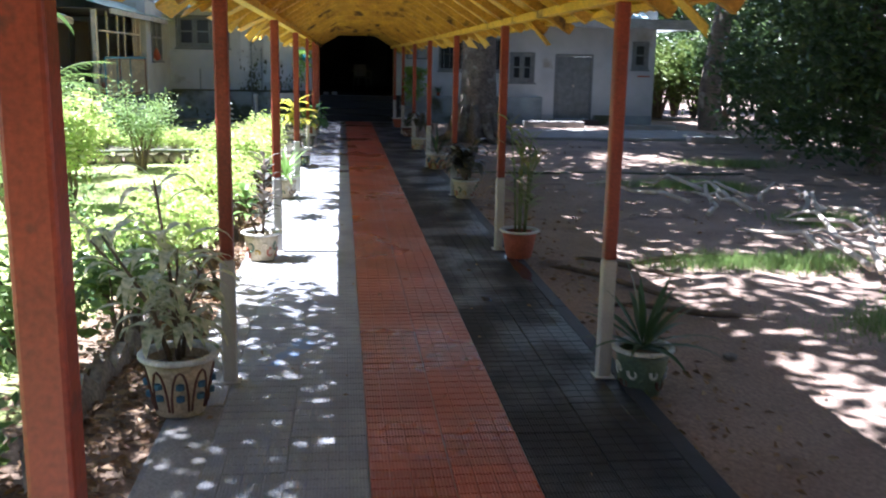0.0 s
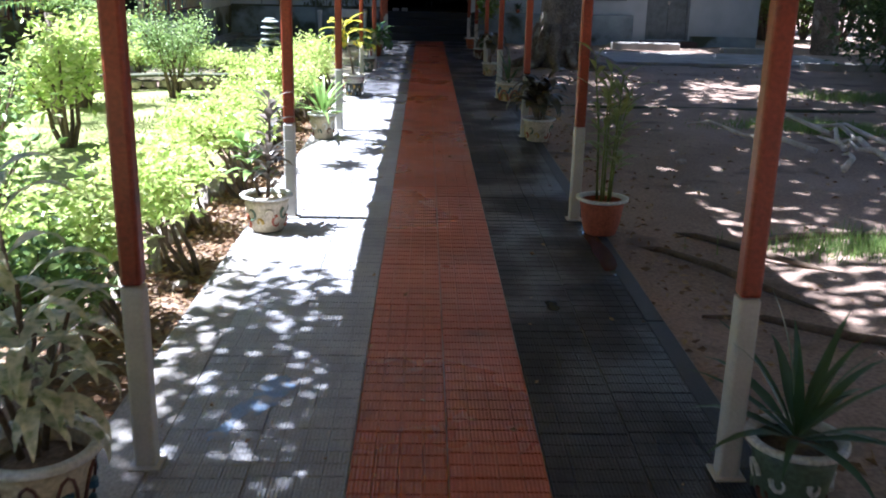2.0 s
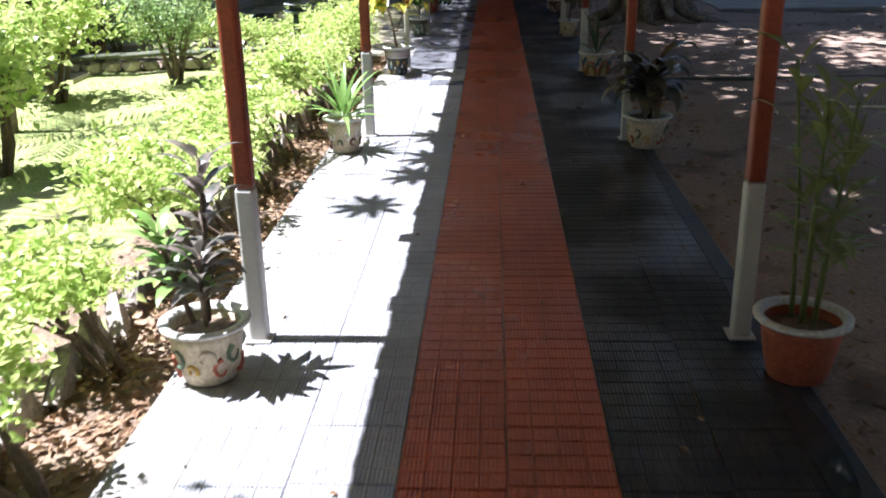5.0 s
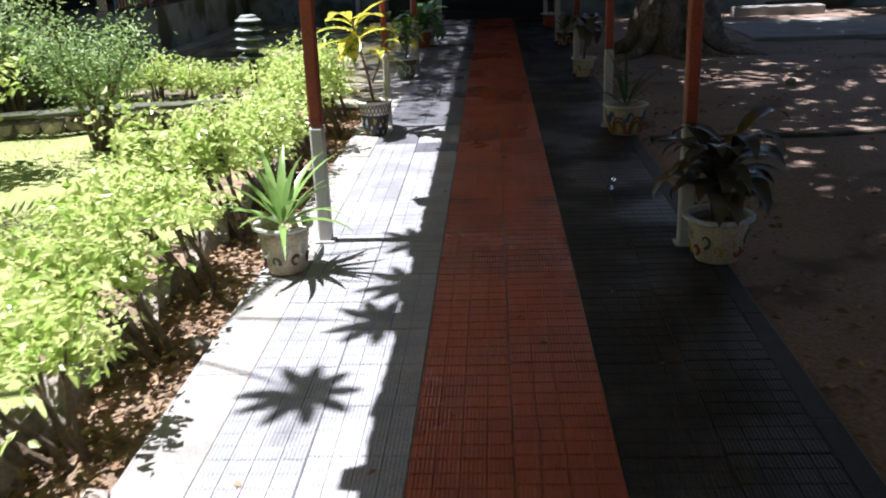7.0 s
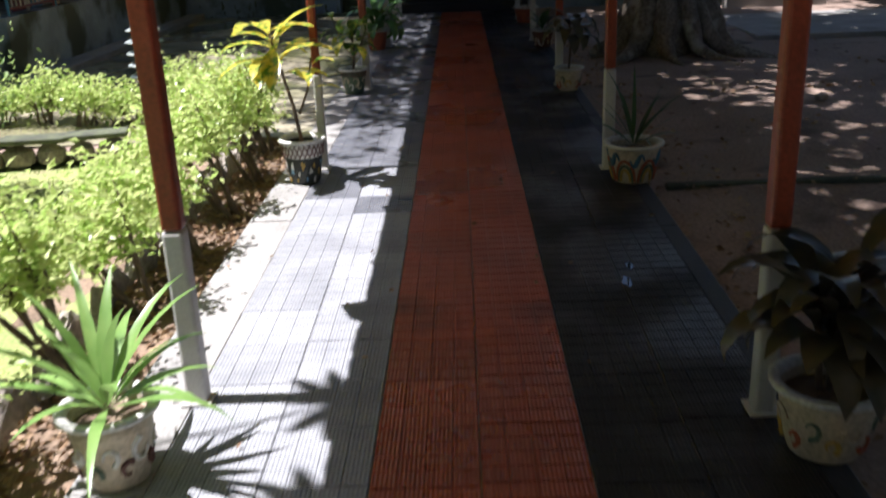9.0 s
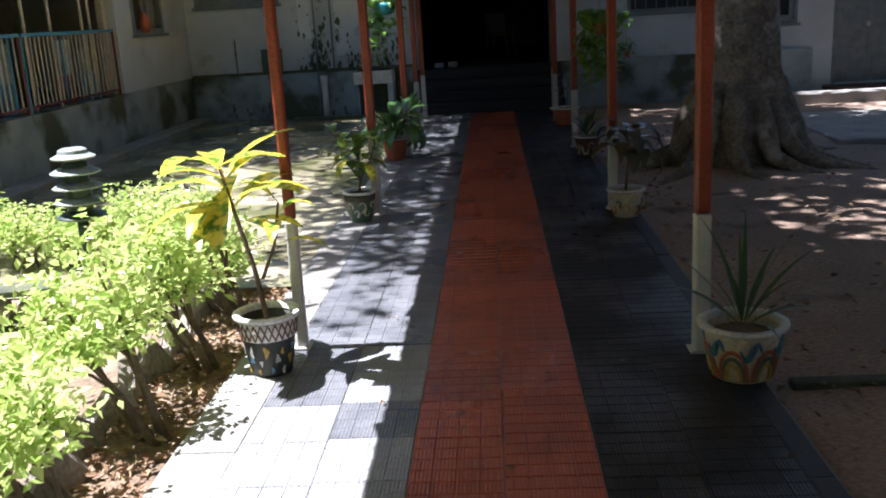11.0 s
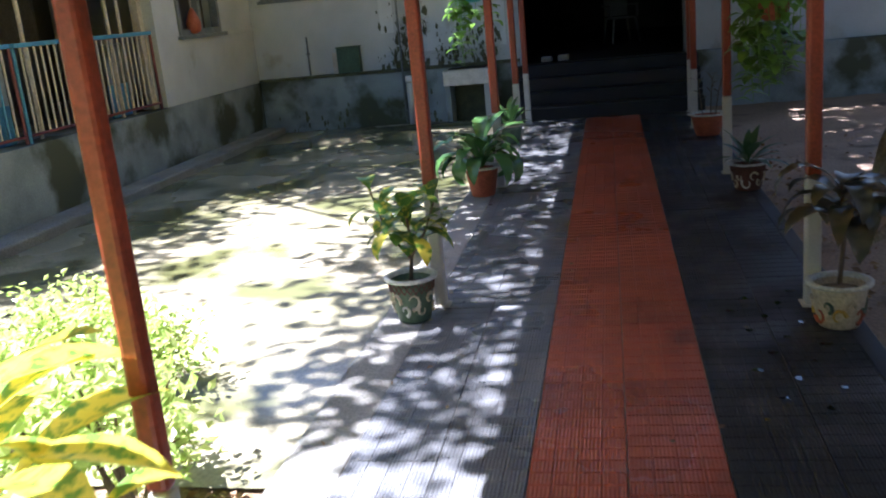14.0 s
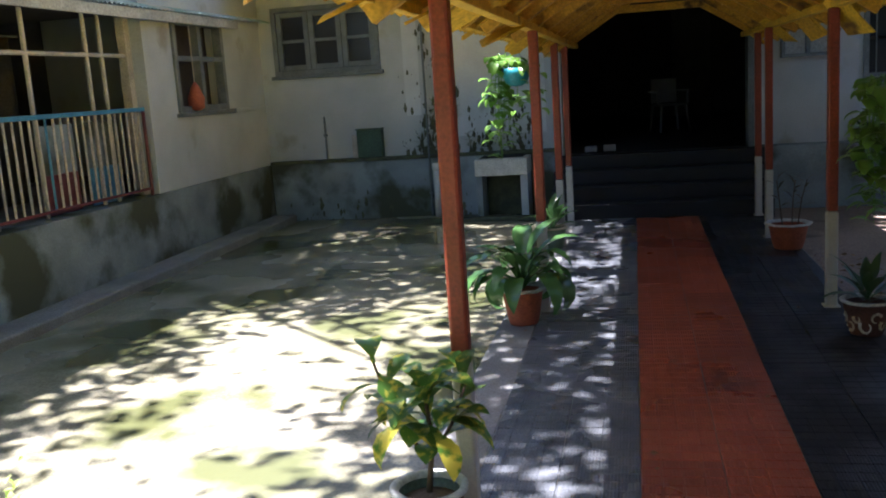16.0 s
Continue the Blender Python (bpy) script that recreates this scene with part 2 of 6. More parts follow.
M_HEDGE = leaf_material("lime_hedge_leaf", (0.33, 0.5, 0.1), (0.58, 0.66, 0.26), 6, 0.48, 0.3)
M_SHRUB = leaf_material("shrub_leaf", (0.085, 0.17, 0.045), (0.2, 0.3, 0.08), 6, 0.32, 0.4)
M_FINE = leaf_material("feathery_leaf", (0.19, 0.31, 0.1), (0.33, 0.45, 0.18), 6, 0.32, 0.5)
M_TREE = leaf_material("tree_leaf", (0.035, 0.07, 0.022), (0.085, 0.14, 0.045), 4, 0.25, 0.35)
# lighter copy of the tree leaf, sunlight painted into the green
M_TREE_LIT = leaf_material("sunlit_tree_leaf", (0.1, 0.17, 0.04), (0.2, 0.26, 0.07), 4, 0.35, 0.4)
M_STRIPED = leaf_material("grey_striped_leaf", (0.22, 0.29, 0.15), (0.74, 0.72, 0.55), 30, 0.35, 0.4, 0.55, 0.4, 0.3)
M_PURPLE = leaf_material("dark_cordyline_leaf", (0.03, 0.042, 0.028), (0.13, 0.11, 0.075), 14, 0.15, 0.3, 0.75)
M_CORDYLINE = leaf_material("bronze_cordyline_leaf", (0.07, 0.08, 0.06), (0.34, 0.26, 0.24), 16, 0.2, 0.28, 0.7, 0.6, 0.5)
M_SWORD = leaf_material("fresh_sword_leaf", (0.1, 0.24, 0.04), (0.22, 0.36, 0.1), 12, 0.3, 0.35)
M_DARKSWORD = leaf_material("dark_sword_leaf", (0.03, 0.075, 0.03), (0.06, 0.12, 0.05), 10, 0.2, 0.35)
M_CROTON = leaf_material("yellow_croton_leaf", (0.72, 0.62, 0.08), (0.13, 0.27, 0.04), 26, 0.5, 0.3, 0.64, 0.3, 0.14)
M_CROTON_G = leaf_material("green_croton_leaf", (0.07, 0.16, 0.03), (0.5, 0.44, 0.06), 30, 0.35, 0.28, 0.66, 0.25, 0.16)
M_GLOSSY = leaf_material("glossy_green_leaf", (0.045, 0.13, 0.04), (0.09, 0.2, 0.06), 8, 0.2, 0.22)
M_POTHOS = leaf_material("pothos_leaf", (0.13, 0.3, 0.045), (0.22, 0.4, 0.07), 10, 0.42, 0.3)
M_BAMBOO = leaf_material("pale_green_leaf", (0.12, 0.2, 0.05), (0.28, 0.32, 0.12), 14, 0.3, 0.4)
M_GLASS = bpy.data.materials.new("window_glass")
M_GLASS.use_nodes = True
_g = M_GLASS.node_tree.nodes["Principled BSDF"]
_g.inputs["Base Color"].default_value = (0.03, 0.035, 0.04, 1)
_g.inputs["Roughness"].default_value = 0.12


# ---- building blocks ----
def part(name, bm, mat, parent, label="", smooth=False):
    """Links a bmesh as one mesh object under a thing or a part."""
    me = bpy.data.meshes.new(name)
    bmesh.ops.recalc_face_normals(bm, faces=bm.faces[:]) if len(bm.faces) < 20000 else None
    bm.to_mesh(me)
    bm.free()
    me.materials.append(mat)
    if smooth:
        me.polygons.foreach_set("use_smooth", [True] * len(me.polygons))
    ob = new(name, me)
    ob.parent = parent
    if label:
        ob["label"] = label
    return ob


def sheet(name, verts, faces, mat, parent=None, smooth=False):
    """The same, from plain lists."""
    me = bpy.data.meshes.new(name)
    me.from_pydata(verts, [], faces)
    me.materials.append(mat)
    if smooth:
        me.polygons.foreach_set("use_smooth", [True] * len(me.polygons))
    ob = new(name, me)
    ob.parent = parent
    return ob


def thing(name, at, label, category, group="", turn=0.0, kind=""):
    ob = new(name)
    ob.matrix_basis = pose(*at, 0, 0, turn)
    ob.empty_display_size = 0.1
    return tagged(ob, label, category, group, kind)


def box(bm, x0, x1, y0, y1, z0, z1, bevel=0.0):
    made = bmesh.ops.create_cube(bm, size=1.0)["verts"]
    bmesh.ops.scale(bm, vec=(x1 - x0, y1 - y0, z1 - z0), verts=made)
    bmesh.ops.translate(bm, vec=((x0 + x1) / 2, (y0 + y1) / 2, (z0 + z1) / 2), verts=made)
    if bevel:
        bmesh.ops.bevel(bm, geom=list({e for v in made for e in v.link_edges}), offset=bevel, segments=2, affect="EDGES", profile=0.5)
    return bm


def boxed(*a, bevel=0.004):
    return box(bmesh.new(), *a, bevel=bevel)


def tube(bm, points, radii, seg=8):
    """A round rod along points."""
    rings = []
    pts = [Vector(p) for p in points]
    for i, p in enumerate(pts):
        way = (pts[min(i + 1, len(pts) - 1)] - pts[max(i - 1, 0)]).normalized()
        side = way.orthogonal().normalized() if i == 0 else (rings_side - way * rings_side.dot(way)).normalized()
        rings_side = side
        up = way.cross(side)
        r = radii[i] if isinstance(radii, (list, tuple)) else radii
        rings.append([bm.verts.new(p + r * (math.cos(2 * math.pi * k / seg) * side + math.sin(2 * math.pi * k / seg) * up)) for k in range(seg)])
    for a, b in zip(rings, rings[1:]):
        for k in range(seg):
            bm.faces.new((a[k], a[(k + 1) % seg], b[(k + 1) % seg], b[k]))
    bm.faces.new(rings[0][::-1])
    bm.faces.new(rings[-1])
    return bm


def lathe(bm, profile, seg=28, cx=0.0, cy=0.0, wave=0.0, waves=16, low=True, high=True):
    """Turns (radius, height) points about the upright axis."""
    rings = []
    for r, z in profile:
        rings.append([bm.verts.new((cx + (r + wave * math.cos(waves * 2 * math.pi * k / seg)) * math.cos(2 * math.pi * k / seg), cy + (r + wave * math.cos(waves * 2 * math.pi * k / seg)) * math.sin(2 * math.pi * k / seg), z)) for k in range(seg)])
    for a, b in zip(rings, rings[1:]):
        for k in range(seg):
            bm.faces.new((a[k], a[(k + 1) % seg], b[(k + 1) % seg], b[k]))
    if low:
        bm.faces.new(rings[0][::-1])
    if high:
        bm.faces.new(rings[-1])
    return bm


def blade(base, heading, rise, length, width, droop=0.6, seg=7, fold=0.25, shape=0.45, stalk=0.0, curl=0.0):
    """Verts and faces of one long leaf that rises at an angle and bends down."""
    verts, faces = [], []
    p, a = Vector(base), rise
    side = Vector((-math.sin(heading), math.cos(heading), 0))
    step = length / seg
    for i in range(seg + 1):
        s = i / seg
        if s < stalk:
            w = width * 0.07
        else:
            u = (s - stalk) / (1 - stalk)
            w = width * 0.5 * max(0.03, (u / shape) ** 0.7 if u < shape else ((1 - u) / (1 - shape)) ** 0.75)
        way = Vector((math.cos(heading) * math.cos(a), math.sin(heading) * math.cos(a), math.sin(a)))
        up = side.cross(way) * -1
        tip = up * (fold * w)
        verts += [p + side * w + tip, p.copy(), p - side * w + tip]
        p = p + way * step
        a -= droop / seg * (0.5 + s) + curl * s
    for i in range(seg):
        k = 3 * i
        faces += [(k, k + 1, k + 4, k + 3), (k + 1, k + 2, k + 5, k + 4)]
    return verts, faces


def leaf_part(parent, mat, *a, **k):
    v, f = blade(*a, **k)
    return sheet("leaf", v, f, mat, parent, smooth=True)


def leaf_cloud(name, centres, size, mat, parent, rng, flat=0.6, kind="", ratio=0.5):
    """Many small folded leaves about the given centres, in one mesh."""
    n = len(centres)
    c = np.asarray(centres, dtype=float)
    d = rng.normal(size=(n, 3))
    d[:, 2] *= flat
    d /= np.linalg.norm(d, axis=1)[:, None] + 1e-9
    s = np.cross(d, rng.normal(size=(n, 3)) * (1 - flat * 0.5) + np.array([0, 0, 1.0]))
    s /= np.linalg.norm(s, axis=1)[:, None] + 1e-9
    up = np.cross(s, d)
    L = (size * rng.uniform(0.65, 1.3, n))[:, None]
    a = c
    b = c + d * L * 0.45 + s * L * ratio * 0.5 + up * L * 0.1
    e = c + d * L - up * L * 0.08
    g = c + d * L * 0.45 - s * L * ratio * 0.5 + up * L * 0.1
    verts = np.stack([a, b, e, g], 1).reshape(-1, 3)
    faces = np.arange(4 * n).reshape(-1, 4)
    faces = np.concatenate([faces[:, [0, 1, 2]], faces[:, [0, 2, 3]]])
    ob = sheet(name, verts.tolist(), faces.tolist(), mat, parent)
    if kind:
        ob["kind"] = kind
    return ob


def wall_with_holes(bm, u0, u1, z0, z1, holes, put):
    """Wall pieces round rectangular holes (u0, u1, z0, z1); put(bm, u0, u1, z0, z1) places one."""
    us = sorted({u0, u1, *[h[0] for h in holes], *[h[1] for h in holes]})
    for a, b in zip(us, us[1:]):
        cuts = sorted((h[2], h[3]) for h in holes if h[0] <= a and h[1] >= b)
        z = z0
        for c, d in cuts:
            if c > z:
                put(bm, a, b, z, c)
            z = d
        if z1 > z:
            put(bm, a, b, z, z1)
    return bm


POSTS_L = [(-1.03, 2.45), (-1.01, 5.25), (-0.985, 8.62), (-0.985, 12.3), (-0.963, 15.54), (-0.952, 18.67), (-0.972, 21.93), (-1.05, 24.6), (-1.05, 25.96)]
POSTS_R = [(1.0, 2.45), (1.005, 5.22), (1.006, 8.67), (1.003, 12.12), (0.972, 15.31), (0.98, 18.5), (0.99, 21.96), (0.955, 24.7), (1.03, 26.1)]
FACE = 27.2          # the front of the building at the end of the walk
WING = -5.15          # the face of the wing along the court
BACK = -6.95          # its set-back part along the garden
GROUND = -0.1


# ---- ground ----
def ground_patch(name, x0, x1, y0, y1, z, mat, label, category, rough_z=0.0, step=0.4, edge=0.0, seed=1):
    """A gently uneven sheet of ground."""
    nx, ny = max(2, int((x1 - x0) / step)), max(2, int((y1 - y0) / step))
    verts, faces = [], []
    for j in range(ny + 1):
        for i in range(nx + 1):
            x, y = x0 + (x1 - x0) * i / nx, y0 + (y1 - y0) * j / ny
            h = rough_z * noise.noise(Vector((x * 0.9, y * 0.9, seed))) + 0.4 * rough_z * noise.noise(Vector((x * 3.1, y * 3.1, seed)))
            e = edge * noise.noise(Vector((x * 0.8, y * 0.8, seed + 5))) if edge else 0
            verts.append((x + (e if i in (0, nx) else 0), y + (e if j in (0, ny) else 0), z + h))
    for j in range(ny):
        for i in range(nx):
            k = j * (nx + 1) + i
            faces.append((k, k + 1, k + nx + 2, k + nx + 1))
    return tagged(sheet(name, verts, faces, mat, smooth=True), label, category, kind="structure")


far = ground_patch("ground", -400, 400, -400, 400, GROUND - 0.14, M_SAND, "bare sandy soil running out all round", "ground", step=80)
ground_patch("ground_sand", 1.12, 16.0, -6, 31, GROUND + 0.03, M_SAND, "bare brown sandy soil strewn with dry leaves", "ground", 0.05, 0.25, seed=2)
ground_patch("ground_bed", -2.1, -1.2, -4, 16.9, GROUND + 0.04, M_SOIL, "dark planting bed littered with dry leaves", "ground", 0.05, 0.12, seed=3)
ground_patch("ground_lawn", -14.0, -1.72, -4, 16.6, GROUND + 0.02, M_LAWN, "sunlit short lawn with bare patches", "lawn", 0.05, 0.25, seed=4)
ground_patch("ground_path", -14.0, -2.0, 16.2, 18.0, GROUND + 0.06, M_SAND, "sandy strip behind the low stone edging", "ground", 0.04, 0.25, seed=6)
ground_patch("pavement_court", BACK, -1.22, 16.75, FACE, GROUND + 0.075, M_COURT, "wet concrete court stained green with moss", "pavement", 0.012, 0.2, edge=0.12, seed=5)


# ---- the building at the end ----
def put_y(y0, y1):
    return lambda bm, a, b, c, d: box(bm, a, b, y0, y1, c, d)


def put_x(x0, x1):
    return lambda bm, a, b, c, d: box(bm, x0, x1, a, b, c, d)


FLOOR = 0.68
HALL = (-1.2, 1.12)
WIN_L = (-4.98, -3.52, 1.92, 2.8)
WIN_D = (2.35, 4.2, 1.42, 2.35)
WIN_R = (4.42, 5.16, 1.12, 1.98)
DOOR = (5.76, 6.9, 0.08, 1.95)
SHUT = (8.05, 8.55, 1.55, 2.35)
tagged(part("wall_north", wall_with_holes(bmesh.new(), WING - 3.6, 8.75, GROUND - 0.1, 3.3, [(HALL[0], HALL[1], FLOOR, 2.55), WIN_L, WIN_D, WIN_R, DOOR, SHUT], put_y(FACE, FACE + 0.25)), M_WALL, None), "whitewashed masonry wall, streaked and mildewed", "wall", kind="structure")
tagged(part("wall_plinth", boxed(WING + 0.02, HALL[0] - 0.03, FACE - 0.1, FACE - 0.004, GROUND - 0.1, 0.74), M_PLINTH, None), "pale blue painted plinth with damp stains", "plinth", kind="structure")
tagged(part("wall_plinth_ledge", boxed(WING + 0.02, HALL[0] - 0.03, FACE - 0.13, FACE - 0.004, 0.745, 0.785), M_MOULD_SHADE, None), "black mouldy ledge on top of the plinth", "ledge", kind="structure")
tagged(part("wall_plinth_east", boxed(HALL[1] + 0.03, 5.4, FACE - 0.12, FACE - 0.004, GROUND - 0.1, 0.7, bevel=0.02), M_PLINTH, None), "blue-grey painted plinth", "plinth", kind="structure")
tagged(part("wall_skirting_east", boxed(6.95, 8.74, FACE - 0.03, FACE - 0.004, GROUND - 0.1, 0.2), M_PLINTH, None), "low blue-grey painted skirting", "plinth", kind="structure")
tagged(part("wall_east_gable", boxed(8.5, 8.748, FACE + 0.25, 36, GROUND - 0.1, 3.3), M_WALL, None), "whitewashed end wall of the building", "wall", kind="structure")
# mildew growing up the wall and the plinth, with an outline of its own
def mould(name, x0, x1, y, z0, z1, seed, mat=M_MOULD_SHADE):
    rng = random.Random(seed)
    bm = bmesh.new()
    n = 16
    for _ in range(70):
        cx, cz = rng.uniform(x0, x1), z0 + (z1 - z0) * rng.random() ** 2.2
        r = 0.004 + 0.03 * rng.random() ** 2.5
        ring = [bm.verts.new((cx + r * rng.uniform(0.5, 1.2) * math.cos(2 * math.pi * k / n), y - rng.uniform(0.0, 0.004), cz + r * rng.uniform(1.2, 3.2) * math.sin(2 * math.pi * k / n))) for k in range(n)]
        bm.faces.new(ring)
    return tagged(part(name, bm, mat, None), "dark mildew growing on the damp plaster", "mildew", kind="structure")


mould("trim_mildew", -3.3, -2.5, FACE - 0.006, 0.8, 1.9, 3)
mould("trim_mildew", -3.05, -2.78, FACE - 0.011, 0.8, 2.4, 8)
mould("trim_mildew", -3.0, -2.84, FACE - 0.016, 0.8, 1.5, 18)
mould("trim_mildew", -2.4, -1.5, FACE - 0.006, 0.79, 1.5, 9)
mould("trim_mildew", -3.2, -1.5, FACE - 0.106, GROUND, 0.5, 4)
mould("trim_mildew", -5.2, -3.2, FACE - 0.106, GROUND, 0.35, 5)
mould("trim_mildew", -2.4, -1.4, FACE - 0.006, 0.8, 1.35, 6)
# unseen wall added south of the walk, it cuts the sky light on the posts
tagged(part("wall_south", boxed(-14.0, 16.0, -6.3, -6.05, GROUND - 0.1, 4.2, bevel=0), M_WALL, None), "unseen plain wall added behind the start to block sky", "wall", kind="structure")
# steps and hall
# steps and hall floor carry their shade in the base colour
steps = thing("stairs", (0, 0, 0), "four cement steps up into the hall, darkened for shade", "steps", kind="structure")
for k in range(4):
    part("step", boxed(HALL[0] - 0.1, HALL[1] + 0.1, 26.2 + 0.27 * k, FACE + 0.1 if k == 3 else FACE - 0.006 + 0 * k, -0.05 if k == 0 else 0.17 * k + 0.004, 0.17 * (k + 1), bevel=0.012), M_SHADE_CEMENT, steps)
tagged(part("floor_hall", boxed(-4.2, 4.2, FACE + 0.1, 36.0, FLOOR - 0.2, FLOOR, bevel=0), M_SHADE_CEMENT, None), "cement hall floor, its shade put into the colour", "floor", kind="structure")
tagged(part("ceiling_hall", boxed(-4.2, 4.2, FACE + 0.25, 36.0, 3.1, 3.2, bevel=0), M_ROOM_SHADE, None), "board ceiling of the hall, coloured dark for shade", "ceiling", kind="structure")
tagged(part("wall_hall_west", boxed(-4.3, -4.2, FACE + 0.25, 36.0, 0, 3.2, bevel=0), M_ROOM_SHADE, None), "side wall of the hall, coloured dark for shade", "wall", kind="structure")
tagged(part("wall_hall_east", boxed(4.2, 4.3, FACE + 0.25, 36.0, 0, 3.2, bevel=0), M_ROOM_SHADE, None), "side wall of the hall, coloured dark for shade", "wall", kind="structure")
tagged(part("wall_hall_back", boxed(-4.3, 4.3, 36.0, 36.15, 0, 3.2, bevel=0), M_ROOM_SHADE, None), "back wall of the hall, coloured dark for shade", "wall", kind="structure")
# lighter tone than the walls stands for the faint light on this panel
tagged(part("wall_hall_panel", boxed(0.5, 1.3, 35.9, 35.99, FLOOR, 3.0), M_DIMMED, None), "panel at the back of the hall, faint light painted in", "wall panel", kind="structure")
tagged(part("trim_jamb", boxed(HALL[1] - 0.07, HALL[1] - 0.002, FACE - 0.03, FACE + 0.28, FLOOR + 0.002, 2.55), M_GREY_WOOD, None), "grey painted jamb of the hall opening", "jamb", kind="structure")


def window(name, x0, x1, z0, z1, leaves, label, y=FACE, bars=False):
    w = thing(name, ((x0 + x1) / 2, y, z0), label, "window", kind="structure")
    hw, h = (x1 - x0) / 2, z1 - z0
    for a, b, c, d in ((-hw, hw, 0, 0.06), (-hw, hw, h - 0.06, h), (-hw, -hw + 0.06, 0.06, h - 0.06), (hw - 0.06, hw, 0.06, h - 0.06)):
        part("window_frame", boxed(a, b, -0.03, 0.1, c, d), M_GREY_WOOD, w)
    part("window_sill", boxed(-hw - 0.04, hw + 0.04, -0.07, -0.004, -0.05, -0.002), M_GREY_WOOD, w)
    cell = (2 * hw - 0.12) / leaves
    for i in range(leaves):
        x = -hw + 0.06 + cell * i
        if bars:
            for k in range(5):
                part("bar", tube(bmesh.new(), [(x + cell * (k + 0.5) / 5, 0.02, 0.06), (x + cell * (k + 0.5) / 5, 0.02, h - 0.06)], 0.008, 6), M_GREY_WOOD, w)
        else:
            for a, b, c, d in ((0.004, 0.07, 0.064, h - 0.064), (cell - 0.07, cell - 0.004, 0.064, h - 0.064), (0.07, cell - 0.07, 0.064, 0.13), (0.07, cell - 0.07, h - 0.13, h - 0.064), (0.07, cell - 0.07, h / 2 - 0.02, h / 2 + 0.02)):
                part("sash", boxed(x + a, x + b, 0.0, 0.045, c, d), M_GREY_WOOD, w)
        for c, d in ((0.062, h / 2 - 0.02), (h / 2 + 0.02, h - 0.062)):
            part("pane", boxed(x + 0.02, x + cell - 0.02, 0.05, 0.056, c, d, bevel=0), M_GLASS, w)
    # dark sheet in place of the unlit room behind the panes
    part("back", boxed(-hw + 0.06, hw - 0.06, 0.2, 0.24, 0.06, h - 0.06, bevel=0), M_ROOM_SHADE, w)
    return w


window("window_1", *WIN_L, 3, "grey wooden three-leaf casement window, closed")
window("window_2", *WIN_D, 2, "dark barred window opening with grey frame", bars=True)
window("window_3", *WIN_R, 2, "small grey wooden shuttered window, closed")
window("window_4", *SHUT, 1, "narrow grey shuttered window near the corner")
door = thing("door_1", ((DOOR[0] + DOOR[1]) / 2, FACE, DOOR[2]), "closed blue-grey double door with a padlock", "door", kind="structure")
_w, _h = (DOOR[1] - DOOR[0]) / 2, DOOR[3] - DOOR[2]
for a, b, c, d in ((-_w, -_w + 0.07, 0, _h), (_w - 0.07, _w, 0, _h), (-_w + 0.07, _w - 0.07, _h - 0.07, _h)):
    part("door_frame", boxed(a, b, -0.02, 0.12, c, d), M_GREY_WOOD, door)
for s in (-1, 1):
    leafd = part("door_leaf", boxed(*sorted((s * 0.004, s * (_w - 0.075))), 0.03, 0.075, 0.01, _h - 0.075), M_GREY_WOOD, door)
    for c, d in ((0.15, 0.8), (0.95, 1.65)):
        part("panel", boxed(*sorted((s * 0.09, s * (_w - 0.16))), 0.015, 0.029, c, d, bevel=0.006), M_GREY_WOOD, leafd)
part("padlock", boxed(-0.03, 0.03, 0.0, 0.014, 0.92, 1.0), M_PALE_BAR, door)
tagged(part("doorstep", boxed(5.6, 7.05, FACE - 0.5, FACE - 0.034, GROUND - 0.02, 0.07, bevel=0.015), material("brown_cement", (0.1, 0.06, 0.05), None, 0.7), None), "dark brown cement doorstep below the grey door", "step")


def corrugated(bm, x0, x1, y0, y1, z_at, pitch=0.076, depth=0.012, along="y", thick=0.006, cut=None):
    """A corrugated sheet; the waves run across the direction 'along'. z_at(x, y) is its mean height."""
    if along == "y":
        n = max(2, int((y1 - y0) / pitch * 4))
        rows = [[(x, y0 + (y1 - y0) * i / n) for i in range(n + 1)] for x in (x0, x1)]
    else:
        n = max(2, int((x1 - x0) / pitch * 4))
        rows = [[(x0 + (x1 - x0) * i / n, y) for i in range(n + 1)] for y in (y0, y1)]
    grids = []
    for lift in (0, -thick):
        g = []
        for r, row in enumerate(rows):
            line = []
            for i, (x, y) in enumerate(row):
                if cut and r == 1:
                    x, y = cut(x, y)
                line.append(bm.verts.new((x, y, z_at(x, y) + lift + depth * math.sin(i * math.pi / 2))))
            g.append(line)
        grids.append(g)
    for g in grids:
        for i in range(n):
            bm.faces.new((g[0][i], g[0][i + 1], g[1][i + 1], g[1][i]))
    for r in (0, 1):
        for i in range(n):
            bm.faces.new((grids[0][r][i], grids[0][r][i + 1], grids[1][r][i + 1], grids[1][r][i]))
    return bm


# roofs of the building and the wing
roof_n = thing("roof_north", (0, 0, 0), "weathered green corrugated roof over the building", "roof", kind="structure")
for i in range(16):
    a = WING + 0.85 * i - 0.3
    if a > 9.2:
        break
    part("roof_sheet", corrugated(bmesh.new(), a, min(a + 0.9, 9.75), FACE - 0.95, FACE + 5.5, lambda x, y: 2.95 + (y - FACE + 0.95) * 0.36 + 0.004 * (i % 2), along="x"), M_ROOF_TIN, roof_n)
part("fascia", boxed(1.6, 9.75, FACE - 0.97, FACE - 0.93, 2.68, 2.94), M_FASCIA, roof_n)
part("soffit", boxed(-1.3, 9.7, FACE - 0.92, FACE - 0.004, 2.7, 2.73), M_FASCIA, roof_n)
part("barge_board", boxed(9.71, 9.75, FACE - 0.92, FACE + 5.0, 2.7, 2.92), M_FASCIA, roof_n)

